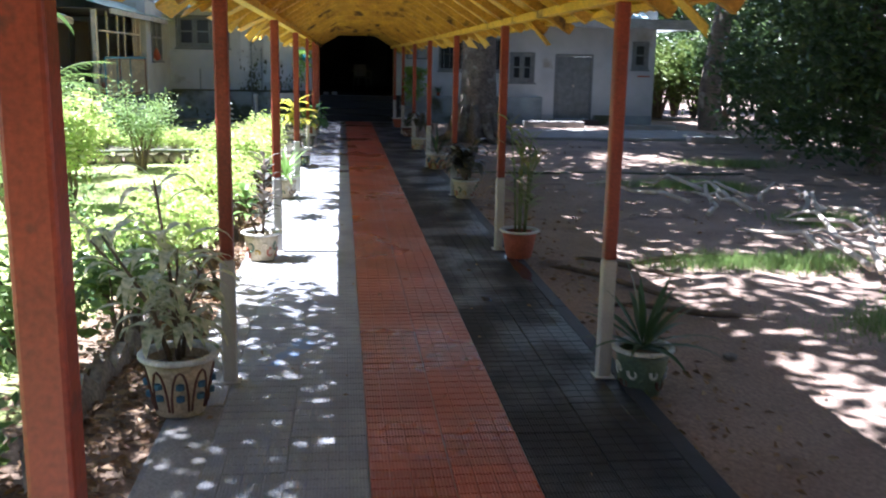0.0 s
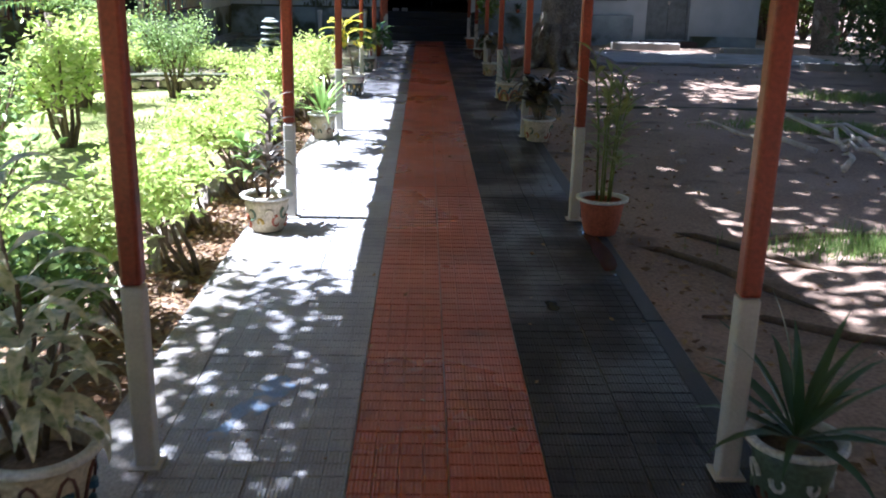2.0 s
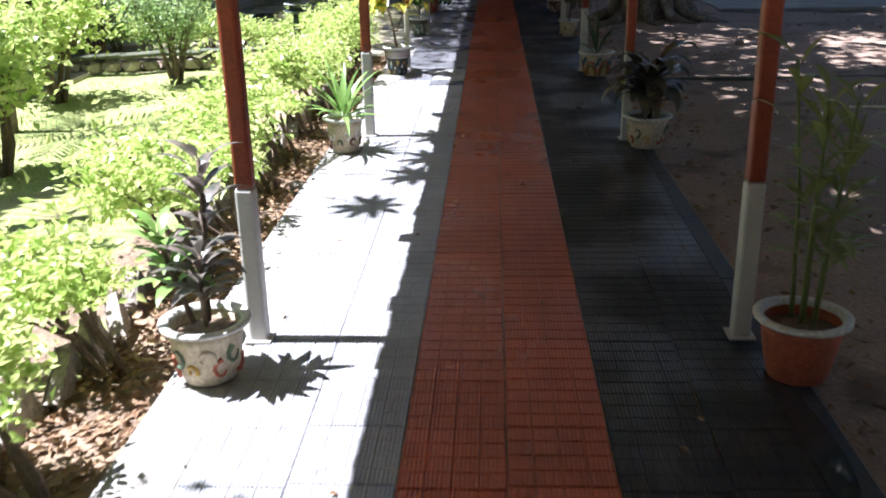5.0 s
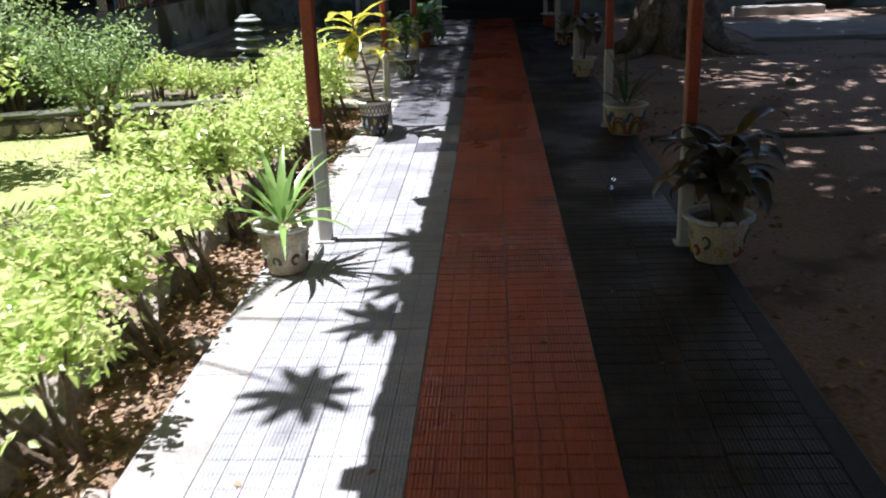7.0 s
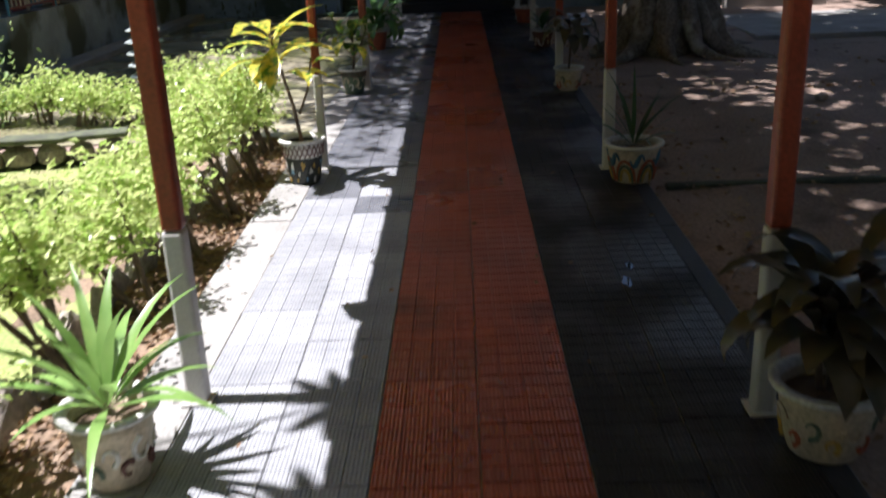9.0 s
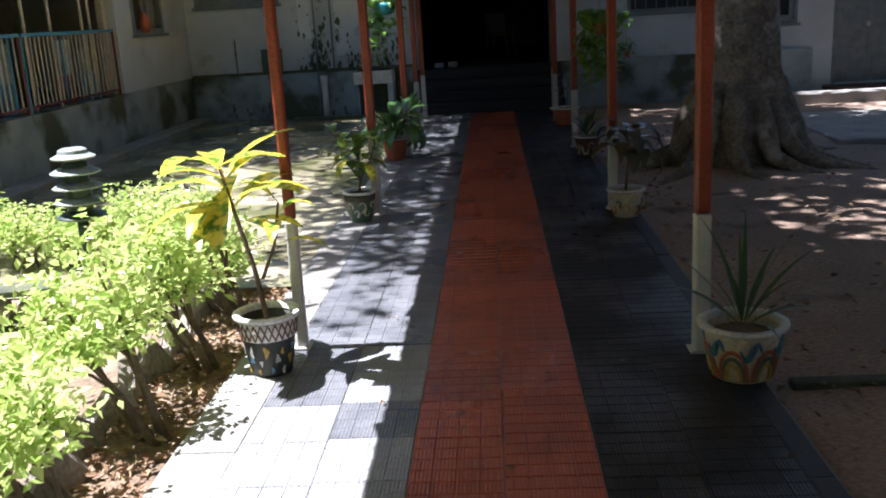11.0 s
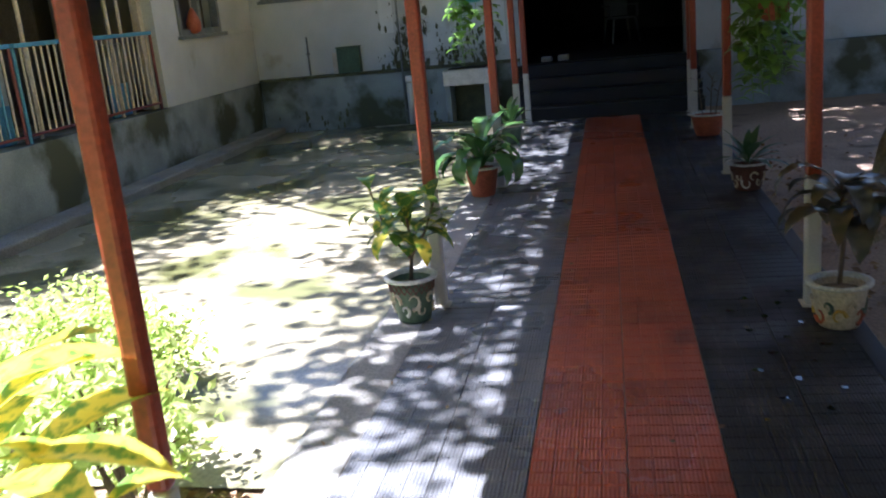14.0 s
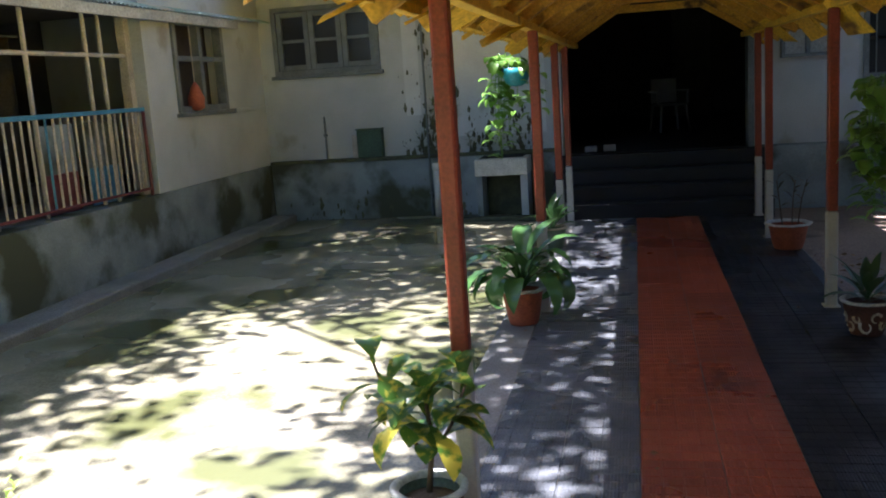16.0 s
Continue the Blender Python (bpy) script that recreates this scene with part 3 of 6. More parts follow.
wing_roof = thing("roof_wing", (0, 0, 0), "faded green and bare tin corrugated verandah roof", "roof", kind="structure")
for i in range(22):
    a = 8.5 + 0.85 * i
    e = WING + 0.15 if a > 19.4 else BACK + 1.2
    part("roof_sheet", corrugated(bmesh.new(), e, WING - 4.5, a, a + 0.9, lambda x, y: (2.62 if e > -5.3 else 2.42) + (e - x) * 0.3 + 0.004 * (i % 2), along="y"), M_ROOF_TIN, wing_roof)
part("fascia", boxed(WING + 0.1, WING + 0.14, 20.1, 26.2, 2.5, 2.6), M_FASCIA, wing_roof)
part("fascia", boxed(BACK + 1.15, BACK + 1.19, 8.5, 20.1, 2.27, 2.4), M_FASCIA, wing_roof)
tagged(part("wall_wing_plinth", boxed(WING - 0.3, WING, 19.95, FACE - 0.006, GROUND - 0.1, 0.74, bevel=0.006), M_PLINTH, None), "grey damp-stained plinth wall of the verandah", "plinth", kind="structure")
tagged(part("wall_back_plinth", boxed(BACK - 0.3, BACK, 8.5, 19.95, GROUND - 0.1, 0.74, bevel=0.006), M_PLINTH, None), "grey damp-stained plinth of the set-back verandah", "plinth", kind="structure")
tagged(part("wall_return_plinth", boxed(BACK, WING - 0.304, 19.95, 20.2, GROUND - 0.1, 0.736, bevel=0.006), M_PLINTH, None), "grey plinth where the verandah steps back", "plinth", kind="structure")
tagged(part("kerb_wing", boxed(WING + 0.004, WING + 0.34, 19.95, FACE - 0.15, GROUND - 0.05, GROUND + 0.17, bevel=0.02), M_CONCRETE, None), "broken concrete drain kerb along the plinth", "kerb", kind="structure")
WIN_W = (24.75, 26.0, 1.55, 2.58)
tagged(part("wall_wing", wall_with_holes(bmesh.new(), 24.15, FACE - 0.006, 0.744, 3.0, [WIN_W], put_x(WING - 0.22, WING - 0.02)), M_WALL, None), "whitewashed wing wall beside the verandah", "wall", kind="structure")
tagged(part("trim_string_course", boxed(WING - 0.018, WING + 0.05, 26.1, FACE - 0.14, 1.5, 1.55), M_WALL, None), "thin plaster ledge under the window", "ledge", kind="structure")
tagged(part("wall_wing_inner", boxed(WING - 3.4, WING - 3.25, 8.5, FACE, 0.7, 4.0, bevel=0), M_DIMMED, None), "inner wall of the verandah, shade put into its colour", "wall", kind="structure")
tagged(part("floor_verandah", boxed(WING - 3.25, WING - 0.3, 20.2, FACE - 0.01, 0.55, 0.72, bevel=0), M_CONCRETE, None), "cement verandah floor", "floor", kind="structure")
tagged(part("ceiling_verandah", boxed(WING - 3.25, WING + 0.05, 19.95, 24.1, 2.58, 2.6, bevel=0), M_ROOM_SHADE, None), "verandah ceiling boards, coloured dark for shade", "ceiling", kind="structure")
tagged(part("wall_wing_south", boxed(WING - 3.4, BACK - 0.02, 8.5, 8.7, 0.744, 2.4, bevel=0), M_WALL, None), "whitewashed end wall of the verandah", "wall", kind="structure")
ww = thing("window_5", (WING, (WIN_W[0] + WIN_W[1]) / 2, WIN_W[2]), "dark grey-framed wing window, half open", "window", kind="structure")
_w, _h = (WIN_W[1] - WIN_W[0]) / 2, WIN_W[3] - WIN_W[2]
for a, b, c, d in ((-_w, _w, 0, 0.07), (-_w, _w, _h - 0.07, _h), (-_w, -_w + 0.07, 0.07, _h - 0.07), (_w - 0.07, _w, 0.07, _h - 0.07), (-0.04, 0.04, 0.07, _h - 0.07), (-_w + 0.07, -0.042, _h * 0.55, _h * 0.6), (0.042, _w - 0.07, _h * 0.55, _h * 0.6)):
    part("window_frame", boxed(-0.1, 0.01, a, b, c, d), M_GREY_WOOD, ww)
part("window_sill", boxed(-0.018, 0.06, -_w - 0.05, _w + 0.05, -0.045, -0.002), M_GREY_WOOD, ww)
# dark sheet stands for the unlit room in the wing
part("back", boxed(-0.24, -0.225, -_w, _w, 0.0, _h, bevel=0), M_ROOM_SHADE, ww)
for y0 in (12.75, 15.55, 18.45):
    gl = thing("window_glazing", (BACK - 0.18, y0, 1.68), "pale-framed dark glazing above the set-back rail", "window", kind="structure")
    for k in range(5):
        part("mullion", boxed(-0.025, 0.025, k * 0.52 - 0.02, k * 0.52 + 0.02, 0.0, 0.95), M_PALE_BAR, gl)
        if k < 4:
            for z0, z1 in ((0.0, 0.46), (0.5, 0.95)):
                part("pane", boxed(-0.004, 0.004, k * 0.52 + 0.022, k * 0.52 + 0.498, z0, z1, bevel=0), M_GLASS, gl)
            part("transom", boxed(-0.02, 0.02, k * 0.52 + 0.022, k * 0.52 + 0.498, 0.462, 0.498), M_PALE_BAR, gl)
screen = thing("verandah_screen", (WING - 0.16, 20.15, 0.745), "thin pale pipe frame above the verandah rail", "screen")
part("cross_bar", tube(bmesh.new(), [(0, 0.02, 1.42), (0, 3.85, 1.42)], 0.02, 8), M_PALE_BAR, screen)
for y in (0.75, 1.65, 2.3, 3.2, 3.45):
    part("upright", tube(bmesh.new(), [(0, y, 0.0), (0, y, 1.83)], 0.022, 8), M_PALE_BAR, screen)
for y in (21.0, 22.6):
    cur = thing("curtain", (WING - 1.3, y, 0.722), "curtain hanging behind the verandah rail, colour dimmed for shade", "curtain", "verandah curtains")
    bm = bmesh.new()
    rows = [[bm.verts.new((0.04 * math.sin(j * 1.1) * (0.6 + 0.4 * i / 4), 0.06 * j, 0.03 + 1.67 * i / 4)) for j in range(22)] for i in range(5)]
    for a, b in zip(rows, rows[1:]):
        for j in range(21):
            bm.faces.new((a[j], a[j + 1], b[j + 1], b[j]))
    bmesh.ops.solidify(bm, geom=bm.faces[:], thickness=0.006)
    part("cloth", bm, M_DIMMED, cur, smooth=True)
    part("rod", tube(bmesh.new(), [(0, -0.05, 1.715), (0, 1.35, 1.715)], 0.012, 6), M_GREY_WOOD, cur)
# verandah columns and the painted rail
for x, y in ((BACK - 0.15, 12.6), (BACK - 0.15, 15.4), (BACK - 0.15, 18.3), (WING - 0.2, 20.05), (WING - 0.2, 24.1)):
    c = thing("verandah_column", (x, y, 0.745), "slender pale painted verandah column", "column", "verandah columns")
    part("shaft", boxed(-0.05, 0.05, -0.05, 0.05, 0.06, 1.83 if x > -6 else 1.85, bevel=0.008), M_PALE_BAR, c)
    part("base", boxed(-0.07, 0.07, -0.07, 0.07, 0.0, 0.058, bevel=0.008), M_PALE_BAR, c)
for rx, a, b in ((BACK - 0.05, 12.7, 15.3), (BACK - 0.05, 15.5, 18.2), (BACK - 0.05, 18.4, 19.9), (WING - 0.05, 20.15, 21.4), (WING - 0.05, 21.46, 24.05)):
    r = thing("verandah_railing", (rx, a, 0.745), "iron balustrade with bars painted white, blue and maroon", "railing", "verandah railings")
    part("top_rail", boxed(-0.025, 0.025, 0, b - a, 0.86, 0.9), M_BLUE, r, "blue painted top rail")
    part("bottom_rail", boxed(-0.015, 0.015, 0, b - a, 0.06, 0.085), M_MAROON, r)
    n = int((b - a) / 0.105)
    for k in range(n + 1):
        y = (b - a) * k / n
        tall = tube(bmesh.new(), [(0, y, 0.0 if k in (0, n) else 0.087), (0, y, 0.858)], 0.018 if k in (0, n) else 0.0115, 6)
        part("bar", tall, M_BLUE if k == 0 else M_MAROON if k == n else M_PALE_BAR if (k // 2) % 4 else M_BLUE if k % 3 == 0 else M_PALE_BAR, r)
    for c, mm in ((0.45, M_MAROON), (0.72, M_BLUE)):
        bd = thing("painted_board", (rx - 0.22, a + (b - a) * c, 0.742), "board painted pale above and coloured below, behind the rail", "board", "boards behind the rail")
        part("upper_panel", boxed(-0.012, 0.012, 0, 0.5, 0.36, 0.8), M_PLINTH, bd)
        part("lower_panel", boxed(-0.012, 0.012, 0, 0.5, 0.0, 0.358), mm, bd)


# ---- posts and roof of the covered walk ----
def post_at(x, y, wide=0.076):
    p = thing("walkway_post", (x, y, 0.0), "slim steel post painted red, white at its foot", "post", "posts of the covered walk")
    h = wide / 2
    bm = box(bmesh.new(), -h, h, -h, h, 0.664, 2.0, bevel=0.012)
    part("shaft", bm, M_RED_PAINT, p)
    bm = box(bmesh.new(), -h - 0.002, h + 0.002, -h - 0.002, h + 0.002, 0.0, 0.662, bevel=0.012)
    part("foot", bm, M_WHITE_PAINT, p, "white painted foot")
    part("base_plate", boxed(-h - 0.02, h + 0.02, -h - 0.02, h + 0.02, 0.001, 0.012), M_WHITE_PAINT, p)
    return p


for i, (x, y) in enumerate(POSTS_L):
    post_at(x, y, (0.1, 0.07, 0.072, 0.072, 0.052, 0.07, 0.07, 0.07, 0.07)[i])
for x, y in POSTS_R:
    post_at(x, y, 0.07)

RX = 0.0                      # the ridge
SLOPE = 0.62
EAVE_Z, RIDGE_Z = 2.06, 2.06 + 1.0 * SLOPE
R0, R1 = -6.0, FACE - 0.05
roof = thing("roof_walkway", (0, 0, 0), "low gabled walkway roof, yellow painted underside, ragged eaves", "roof", kind="structure")
rng = random.Random(11)
for side in (-1, 1):
    part("eave_beam", boxed(side * 1.0 - 0.035, side * 1.0 + 0.035, R0, R1, 2.0, 2.055, bevel=0.006), M_YELLOW, roof, "yellow eave beam")
    for u in (0.33, 0.66, 1.2):
        z = EAVE_Z + (1.0 - u) * SLOPE + 0.035
        part("purlin", boxed(side * u - 0.025, side * u + 0.025, R0, R1, z, z + 0.04, bevel=0.005), M_YELLOW, roof)
y = R0 + 0.2
k = 0
while y < R1 - 0.1:
    for side in (-1, 1):
        bm = bmesh.new()
        box(bm, -0.77, 0.77, -0.025, 0.025, -0.035, 0.035, bevel=0.005)
        ln = 1.18 + rng.uniform(-0.05, 0.05)
        cx = side * ln / 2
        m = Matrix.Translation((cx, y + side * 0.01, EAVE_Z + (1.0 - ln / 2) * SLOPE + 0.0)) @ Euler((0, math.atan(SLOPE) * side, 0)).to_matrix().to_4x4() @ Matrix.Diagonal((ln / 1.54 / math.cos(math.atan(SLOPE)), 1, 1, 1))
        bmesh.ops.transform(bm, matrix=m, verts=bm.verts[:])
        part("rafter", bm, M_YELLOW_DARK, roof)
    if k % 2 == 0:
        part("collar_tie", boxed(-0.5, 0.5, y + 0.037, y + 0.08, EAVE_Z + 0.5 * SLOPE - 0.06, EAVE_Z + 0.5 * SLOPE + 0.02), M_YELLOW_DARK, roof)
    y += 0.72
    k += 1
part("ridge_board", boxed(-0.02, 0.02, R0, R1, RIDGE_Z - 0.05, RIDGE_Z + 0.04), M_YELLOW_DARK, roof)
y = R0
k = 0
while y < R1 - 0.2:
    for side in (-1, 1):
        ys = [y + 1.03 * j / 52 for j in range(53)]
        phase = rng.uniform(0, 50)
        amp = 0.006 if side < 0 else 0.012

        def ragged(x, yy, side=side, phase=phase, amp=amp):
            n = noise.noise(Vector((yy * 3.0 + phase, 3.3, 0))) + 0.7 * noise.noise(Vector((yy * 9.0 + phase, 1.3, 0)))
            return side * (1.28 + amp * n), yy
        part("roof_sheet", corrugated(bmesh.new(), side * 0.03, side * 1.29, y, min(y + 1.03, R1), lambda x, yy: EAVE_Z + (1.0 - abs(x)) * SLOPE + 0.095 + 0.005 * (k % 2), pitch=0.146, depth=0.007, along="y", cut=ragged), M_YELLOW, roof)
    part("ridge_cap", tube(bmesh.new(), [(0, y, RIDGE_Z + 0.1), (0, min(y + 1.02, R1), RIDGE_Z + 0.1)], 0.07, 10), M_YELLOW_DARK, roof)
    y += 1.0
    k += 1
# broken ends of sheets and short out-riggers hanging under the eaves
for i in range(46):
    side = -1 if i % 3 else 1
    y = 3.2 + i * 0.52 + rng.uniform(-0.15, 0.15)
    bm = box(bmesh.new(), -0.16, 0.16, -0.09, 0.09, -0.006, 0.006)
    for v in bm.verts:
        v.co.x += rng.uniform(-0.04, 0.04)
        v.co.y += rng.uniform(-0.04, 0.04)
    bmesh.ops.transform(bm, matrix=pose(side * rng.uniform(1.05, 1.17), y, EAVE_Z - 0.12 * SLOPE + rng.uniform(-0.03, 0.03), rng.uniform(-12, 12), side * (32 + rng.uniform(-10, 18)), rng.uniform(-25, 25)), verts=bm.verts[:])
    part("broken_sheet", bm, M_YELLOW, roof)


# ---- pots ----
def pot(name, x, y, r, h, body, rim, label, deco="", z=0.004, wavy=False):
    p = thing(name, (x, y, z), label, "potted plant", "pots along the walk")
    low = r * 0.66
    prof = [(low * 0.96, 0.0), (low, 0.012)] + [(low + (r * 0.93 - low) * (s ** 0.85), h * s) for s in (0.25, 0.5, 0.75, 0.9)] + [(r * 0.86, h * 0.9), (r * 0.8, h * 0.6)]
    b = part("pot_body", lathe(bmesh.new(), prof, 32, high=False), body, p, smooth=True)
    part("pot_rim", lathe(bmesh.new(), [(r * 0.84, h * 0.905), (r * 0.97, h * 0.905), (r * 1.06, h * 0.93), (r * 1.07, h * 0.985), (r * 1.0, h), (r * 0.86, h * 0.985), (r * 0.84, h * 0.9)], 32, wave=0.008 if wavy else 0, waves=8, low=False, high=False), rim, p, "thick painted rim", smooth=True)
    bm = lathe(bmesh.new(), [(r * 0.3, h * 0.7), (r * 0.8, h * 0.72), (r * 0.82, h * 0.75), (r * 0.4, h * 0.79), (0.01, h * 0.8)], 20)
    part("soil", bm, M_SOIL, p, smooth=True)

    def radius(u):
        return low + (r * 0.93 - low) * (max(u, 0.0) ** 0.85) + 0.003
    if deco == "arches":
        for i in range(9):
            a0 = 2 * math.pi * i / 9
            path = [(a0 + 0.29 * math.cos(t), 0.12 + 0.68 * math.sin(t)) for t in np.linspace(0, math.pi, 9)]
            part("painted_arch", tube(bmesh.new(), [(radius(u) * math.cos(a), radius(u) * math.sin(a), u * h) for a, u in path], 0.006, 5), M_POT_BROWN, b)
            for u in (0.35, 0.55):
                part("painted_flower", lathe(bmesh.new(), [(0.004, 0), (0.02, 0.004), (0.02, 0.03), (0.004, 0.034)], 8, radius(u) * math.cos(a0), radius(u) * math.sin(a0)), M_POT_BLUE, b).location = (0, 0, u * h - 0.015)
    elif deco == "mosaic":
        part("painted_band", lathe(bmesh.new(), [(radius(0.6), 0.6 * h), (radius(0.6) + 0.003, 0.605 * h), (radius(0.89) + 0.003, 0.885 * h), (radius(0.89), 0.89 * h)], 32, low=False, high=False), M_POT_WHITE, b, "white band painted with a dark lattice", smooth=True)
        for i in range(26):
            a0 = 2 * math.pi * i / 26
            for sgn in (-1, 1):
                part("painted_lattice", tube(bmesh.new(), [((radius(u) + 0.003) * math.cos(a0 + sgn * 0.12 * q), (radius(u) + 0.003) * math.sin(a0 + sgn * 0.12 * q), u * h) for u, q in ((0.62, -1), (0.75, 0), (0.88, 1))], 0.0045, 4), M_POT_BROWN, b)
        rr = random.Random(int(x * 100 + y * 10))
        for i in range(34):
            a0, u0 = 2 * math.pi * i / 34 + rr.uniform(-0.08, 0.08), 0.12 + 0.16 * (i % 3) + rr.uniform(-0.03, 0.03)
            tall, wide = rr.uniform(0.05, 0.11), rr.uniform(0.06, 0.12)
            bm = bmesh.new()
            ring = []
            for k in range(10):
                th = 2 * math.pi * k / 10
                q = 1 + 0.35 * math.sin(3 * th + i)
                a, u = a0 + wide * q * math.cos(th), u0 + tall * q * math.sin(th)
                ring.append(bm.verts.new(((radius(u) + 0.0025) * math.cos(a), (radius(u) + 0.0025) * math.sin(a), max(u, 0.02) * h)))
            bm.faces.new(ring)
            bmesh.ops.solidify(bm, geom=bm.faces[:], thickness=0.002)
            part("painted_shape", bm, (M_POT_WHITE, M_POT_YELLOW, M_POT_BLUE_PALE, M_POT_WHITE, M_POT_YELLOW)[i % 5], b)
    elif deco == "arcs":
        for i in range(6):
            a0 = 2 * math.pi * i / 6
            for wide, mm in ((0.44, M_TERRACOTTA), (0.34, M_POT_GREEN), (0.25, M_POT_YELLOW)):
                path = [(a0 + wide * math.cos(t), 0.06 + wide * 1.25 * math.sin(t)) for t in np.linspace(0, math.pi, 11)]
                part("painted_arc", tube(bmesh.new(), [(radius(u) * math.cos(a), radius(u) * math.sin(a), u * h) for a, u in path], 0.009, 5), mm, b)
            path = [(a0 + 0.52 + 0.5 * t, 0.62 + 0.16 * math.sin(5.5 * t)) for t in np.linspace(-0.6, 0.6, 9)]
            part("painted_sweep", tube(bmesh.new(), [(radius(u) * math.cos(a), radius(u) * math.sin(a), u * h) for a, u in path], [0.004, 0.009, 0.014, 0.016, 0.016, 0.014, 0.011, 0.008, 0.004], 6), M_POT_BLUE, b)
    elif deco:
        colours = {"garden": (M_POT_BLUE, M_POT_YELLOW, M_POT_GREEN, M_POT_CREAM), "roses": (M_TERRACOTTA, M_POT_GREEN, M_POT_YELLOW, M_POT_CREAM), "scroll": (M_POT_CREAM, M_POT_CREAM, M_POT_WHITE, M_POT_CREAM), "dark": (M_POT_BROWN, M_POT_WHITE, M_POT_GREEN, M_POT_WHITE)}[deco]
        rr = random.Random(int(x * 100 + y * 10))
        for i in range(14):
            a0, u0 = 2 * math.pi * i / 14, 0.3 + 0.22 * (i % 2)
            n = 7
            turn0, size = rr.uniform(0, 6), rr.uniform(0.03, 0.055)
            path = []
            for t in range(n):
                th = turn0 + t * 0.75
                rad = size * (1 - t / n * 0.6)
                path.append((a0 + rad / r * math.cos(th), u0 + rad / h * math.sin(th)))
            part("painted_scroll", tube(bmesh.new(), [(radius(u) * math.cos(a), radius(u) * math.sin(a), u * h) for a, u in path], [0.011 - 0.0012 * t for t in range(n)], 5), colours[i % 4], b)
        if deco in ("garden", "scroll"):
            for i in range(24):
                a0 = 2 * math.pi * i / 24
                for s in (-1, 1):
                    part("painted_lattice", tube(bmesh.new(), [(radius(u) * math.cos(a0 + s * 0.13 * q), radius(u) * math.sin(a0 + s * 0.13 * q), u * h) for u, q in ((0.68, -1), (0.78, 0), (0.88, 1))], 0.0035, 4), M_POT_BROWN, b)
    return p


def stem(p, points, r0, r1, mat=None):
    n = len(points)
    return part("stem", tube(bmesh.new(), points, [r0 + (r1 - r0) * i / (n - 1) for i in range(n)], 7), mat or M_TWIG, p, smooth=True)


def rosette(p, base, count, length, width, mat, rng, rise=(0.5, 1.3), droop=1.0, stalk=0.0, shape=0.35, fold=0.25, seg=6):
    for i in range(count):
        a = i * 2.4 + rng.uniform(-0.3, 0.3)
        q = i / max(1, count - 1)
        leaf_part(p, mat, (base[0] + 0.012 * math.cos(a), base[1] + 0.012 * math.sin(a), base[2] + 0.03 * q), a, rise[0] + (rise[1] - rise[0]) * q + rng.uniform(-0.12, 0.12), length * rng.uniform(0.75, 1.15), width * rng.uniform(0.8, 1.15), droop=droop * rng.uniform(0.7, 1.3) * (1.2 - 0.6 * q), seg=seg, stalk=stalk, shape=shape, fold=fold)


def leafy_stem(p, points, count, length, width, mat, rng, rise=0.5, droop=1.0, stalk=0.1, shape=0.45, start=0.35, wild=0.0):
    pts = [Vector(q) for q in points]
    for i in range(count):
        s = (start + (1 - start) * i / max(1, count - 1)) * (len(pts) - 1)
        k = min(int(s), len(pts) - 2)
        b = pts[k].lerp(pts[k + 1], s - k)
        leaf_part(p, mat, b, i * 2.4 + rng.uniform(-0.4, 0.4), rise + rng.uniform(-0.25, 0.35) + wild * rng.uniform(-1, 1) + 0.5 * i / count, length * rng.uniform(0.7 - 0.2 * wild, 1.15), width * rng.uniform(0.8, 1.15), droop=droop * rng.uniform(0.7, 1.3), stalk=stalk, shape=shape)


rng = random.Random(21)
# left row
p = pot("potted_dracaena", -1.2, 4.85, 0.18, 0.3, M_POT_CREAM, M_POT_WHITE, "white-rimmed pot with painted arches and striped dracaena", "arches")
for dx, dy, hgt in ((-0.3, -0.1, 0.62), (-0.1, 0.1, 0.85), (0.02, -0.05, 0.55), (-0.42, 0.15, 0.55), (0.1, 0.08, 0.42)):
    pts = [(dx * 0.12, dy * 0.3, 0.26), (dx * 0.35, dy * 0.6, 0.26 + hgt * 0.45), (dx, dy, 0.26 + hgt)]
    stem(p, pts, 0.012, 0.006)
    leafy_stem(p, pts, 18, 0.3, 0.062, M_STRIPED, rng, rise=0.45, droop=2.3, start=0.2)
p = pot("potted_cordyline", -1.1, 8.3, 0.162, 0.24, M_POT_CREAM, M_POT_WHITE, "white-rimmed flower-painted pot with dark cordyline", "roses")
for dx, dy, hgt in ((0.03, 0.05, 0.62), (-0.14, 0.0, 0.36), (0.04, -0.08, 0.3)):
    pts = [(dx * 0.3, dy * 0.3, 0.22), (dx * 0.7, dy, 0.22 + hgt * 0.5), (dx, dy, 0.22 + hgt)]
    stem(p, pts, 0.012, 0.008)
    leafy_stem(p, pts, 24, 0.18, 0.056, M_CORDYLINE if dx != -0.14 else M_SWORD, rng, rise=0.5, droop=1.3, start=0.35)
p = pot("potted_pandan", -1.11, 11.82, 0.148, 0.26, M_POT_CREAM, M_POT_WHITE, "weathered cream pot with bright sword leaves", "dark")
rosette(p, (0, 0, 0.24), 20, 0.46, 0.05, M_SWORD, rng, (0.25, 1.35), 1.1)
p = pot("potted_croton", -1.05, 15.24, 0.148, 0.3, M_POT_DARK, M_POT_WHITE, "dark pot painted with lattice and pale shapes, tall yellow croton", "mosaic")
pts = [(0, 0, 0.26), (-0.04, 0.02, 0.5), (-0.11, 0.03, 0.78), (-0.16, 0.05, 0.98)]
stem(p, pts, 0.014, 0.008)
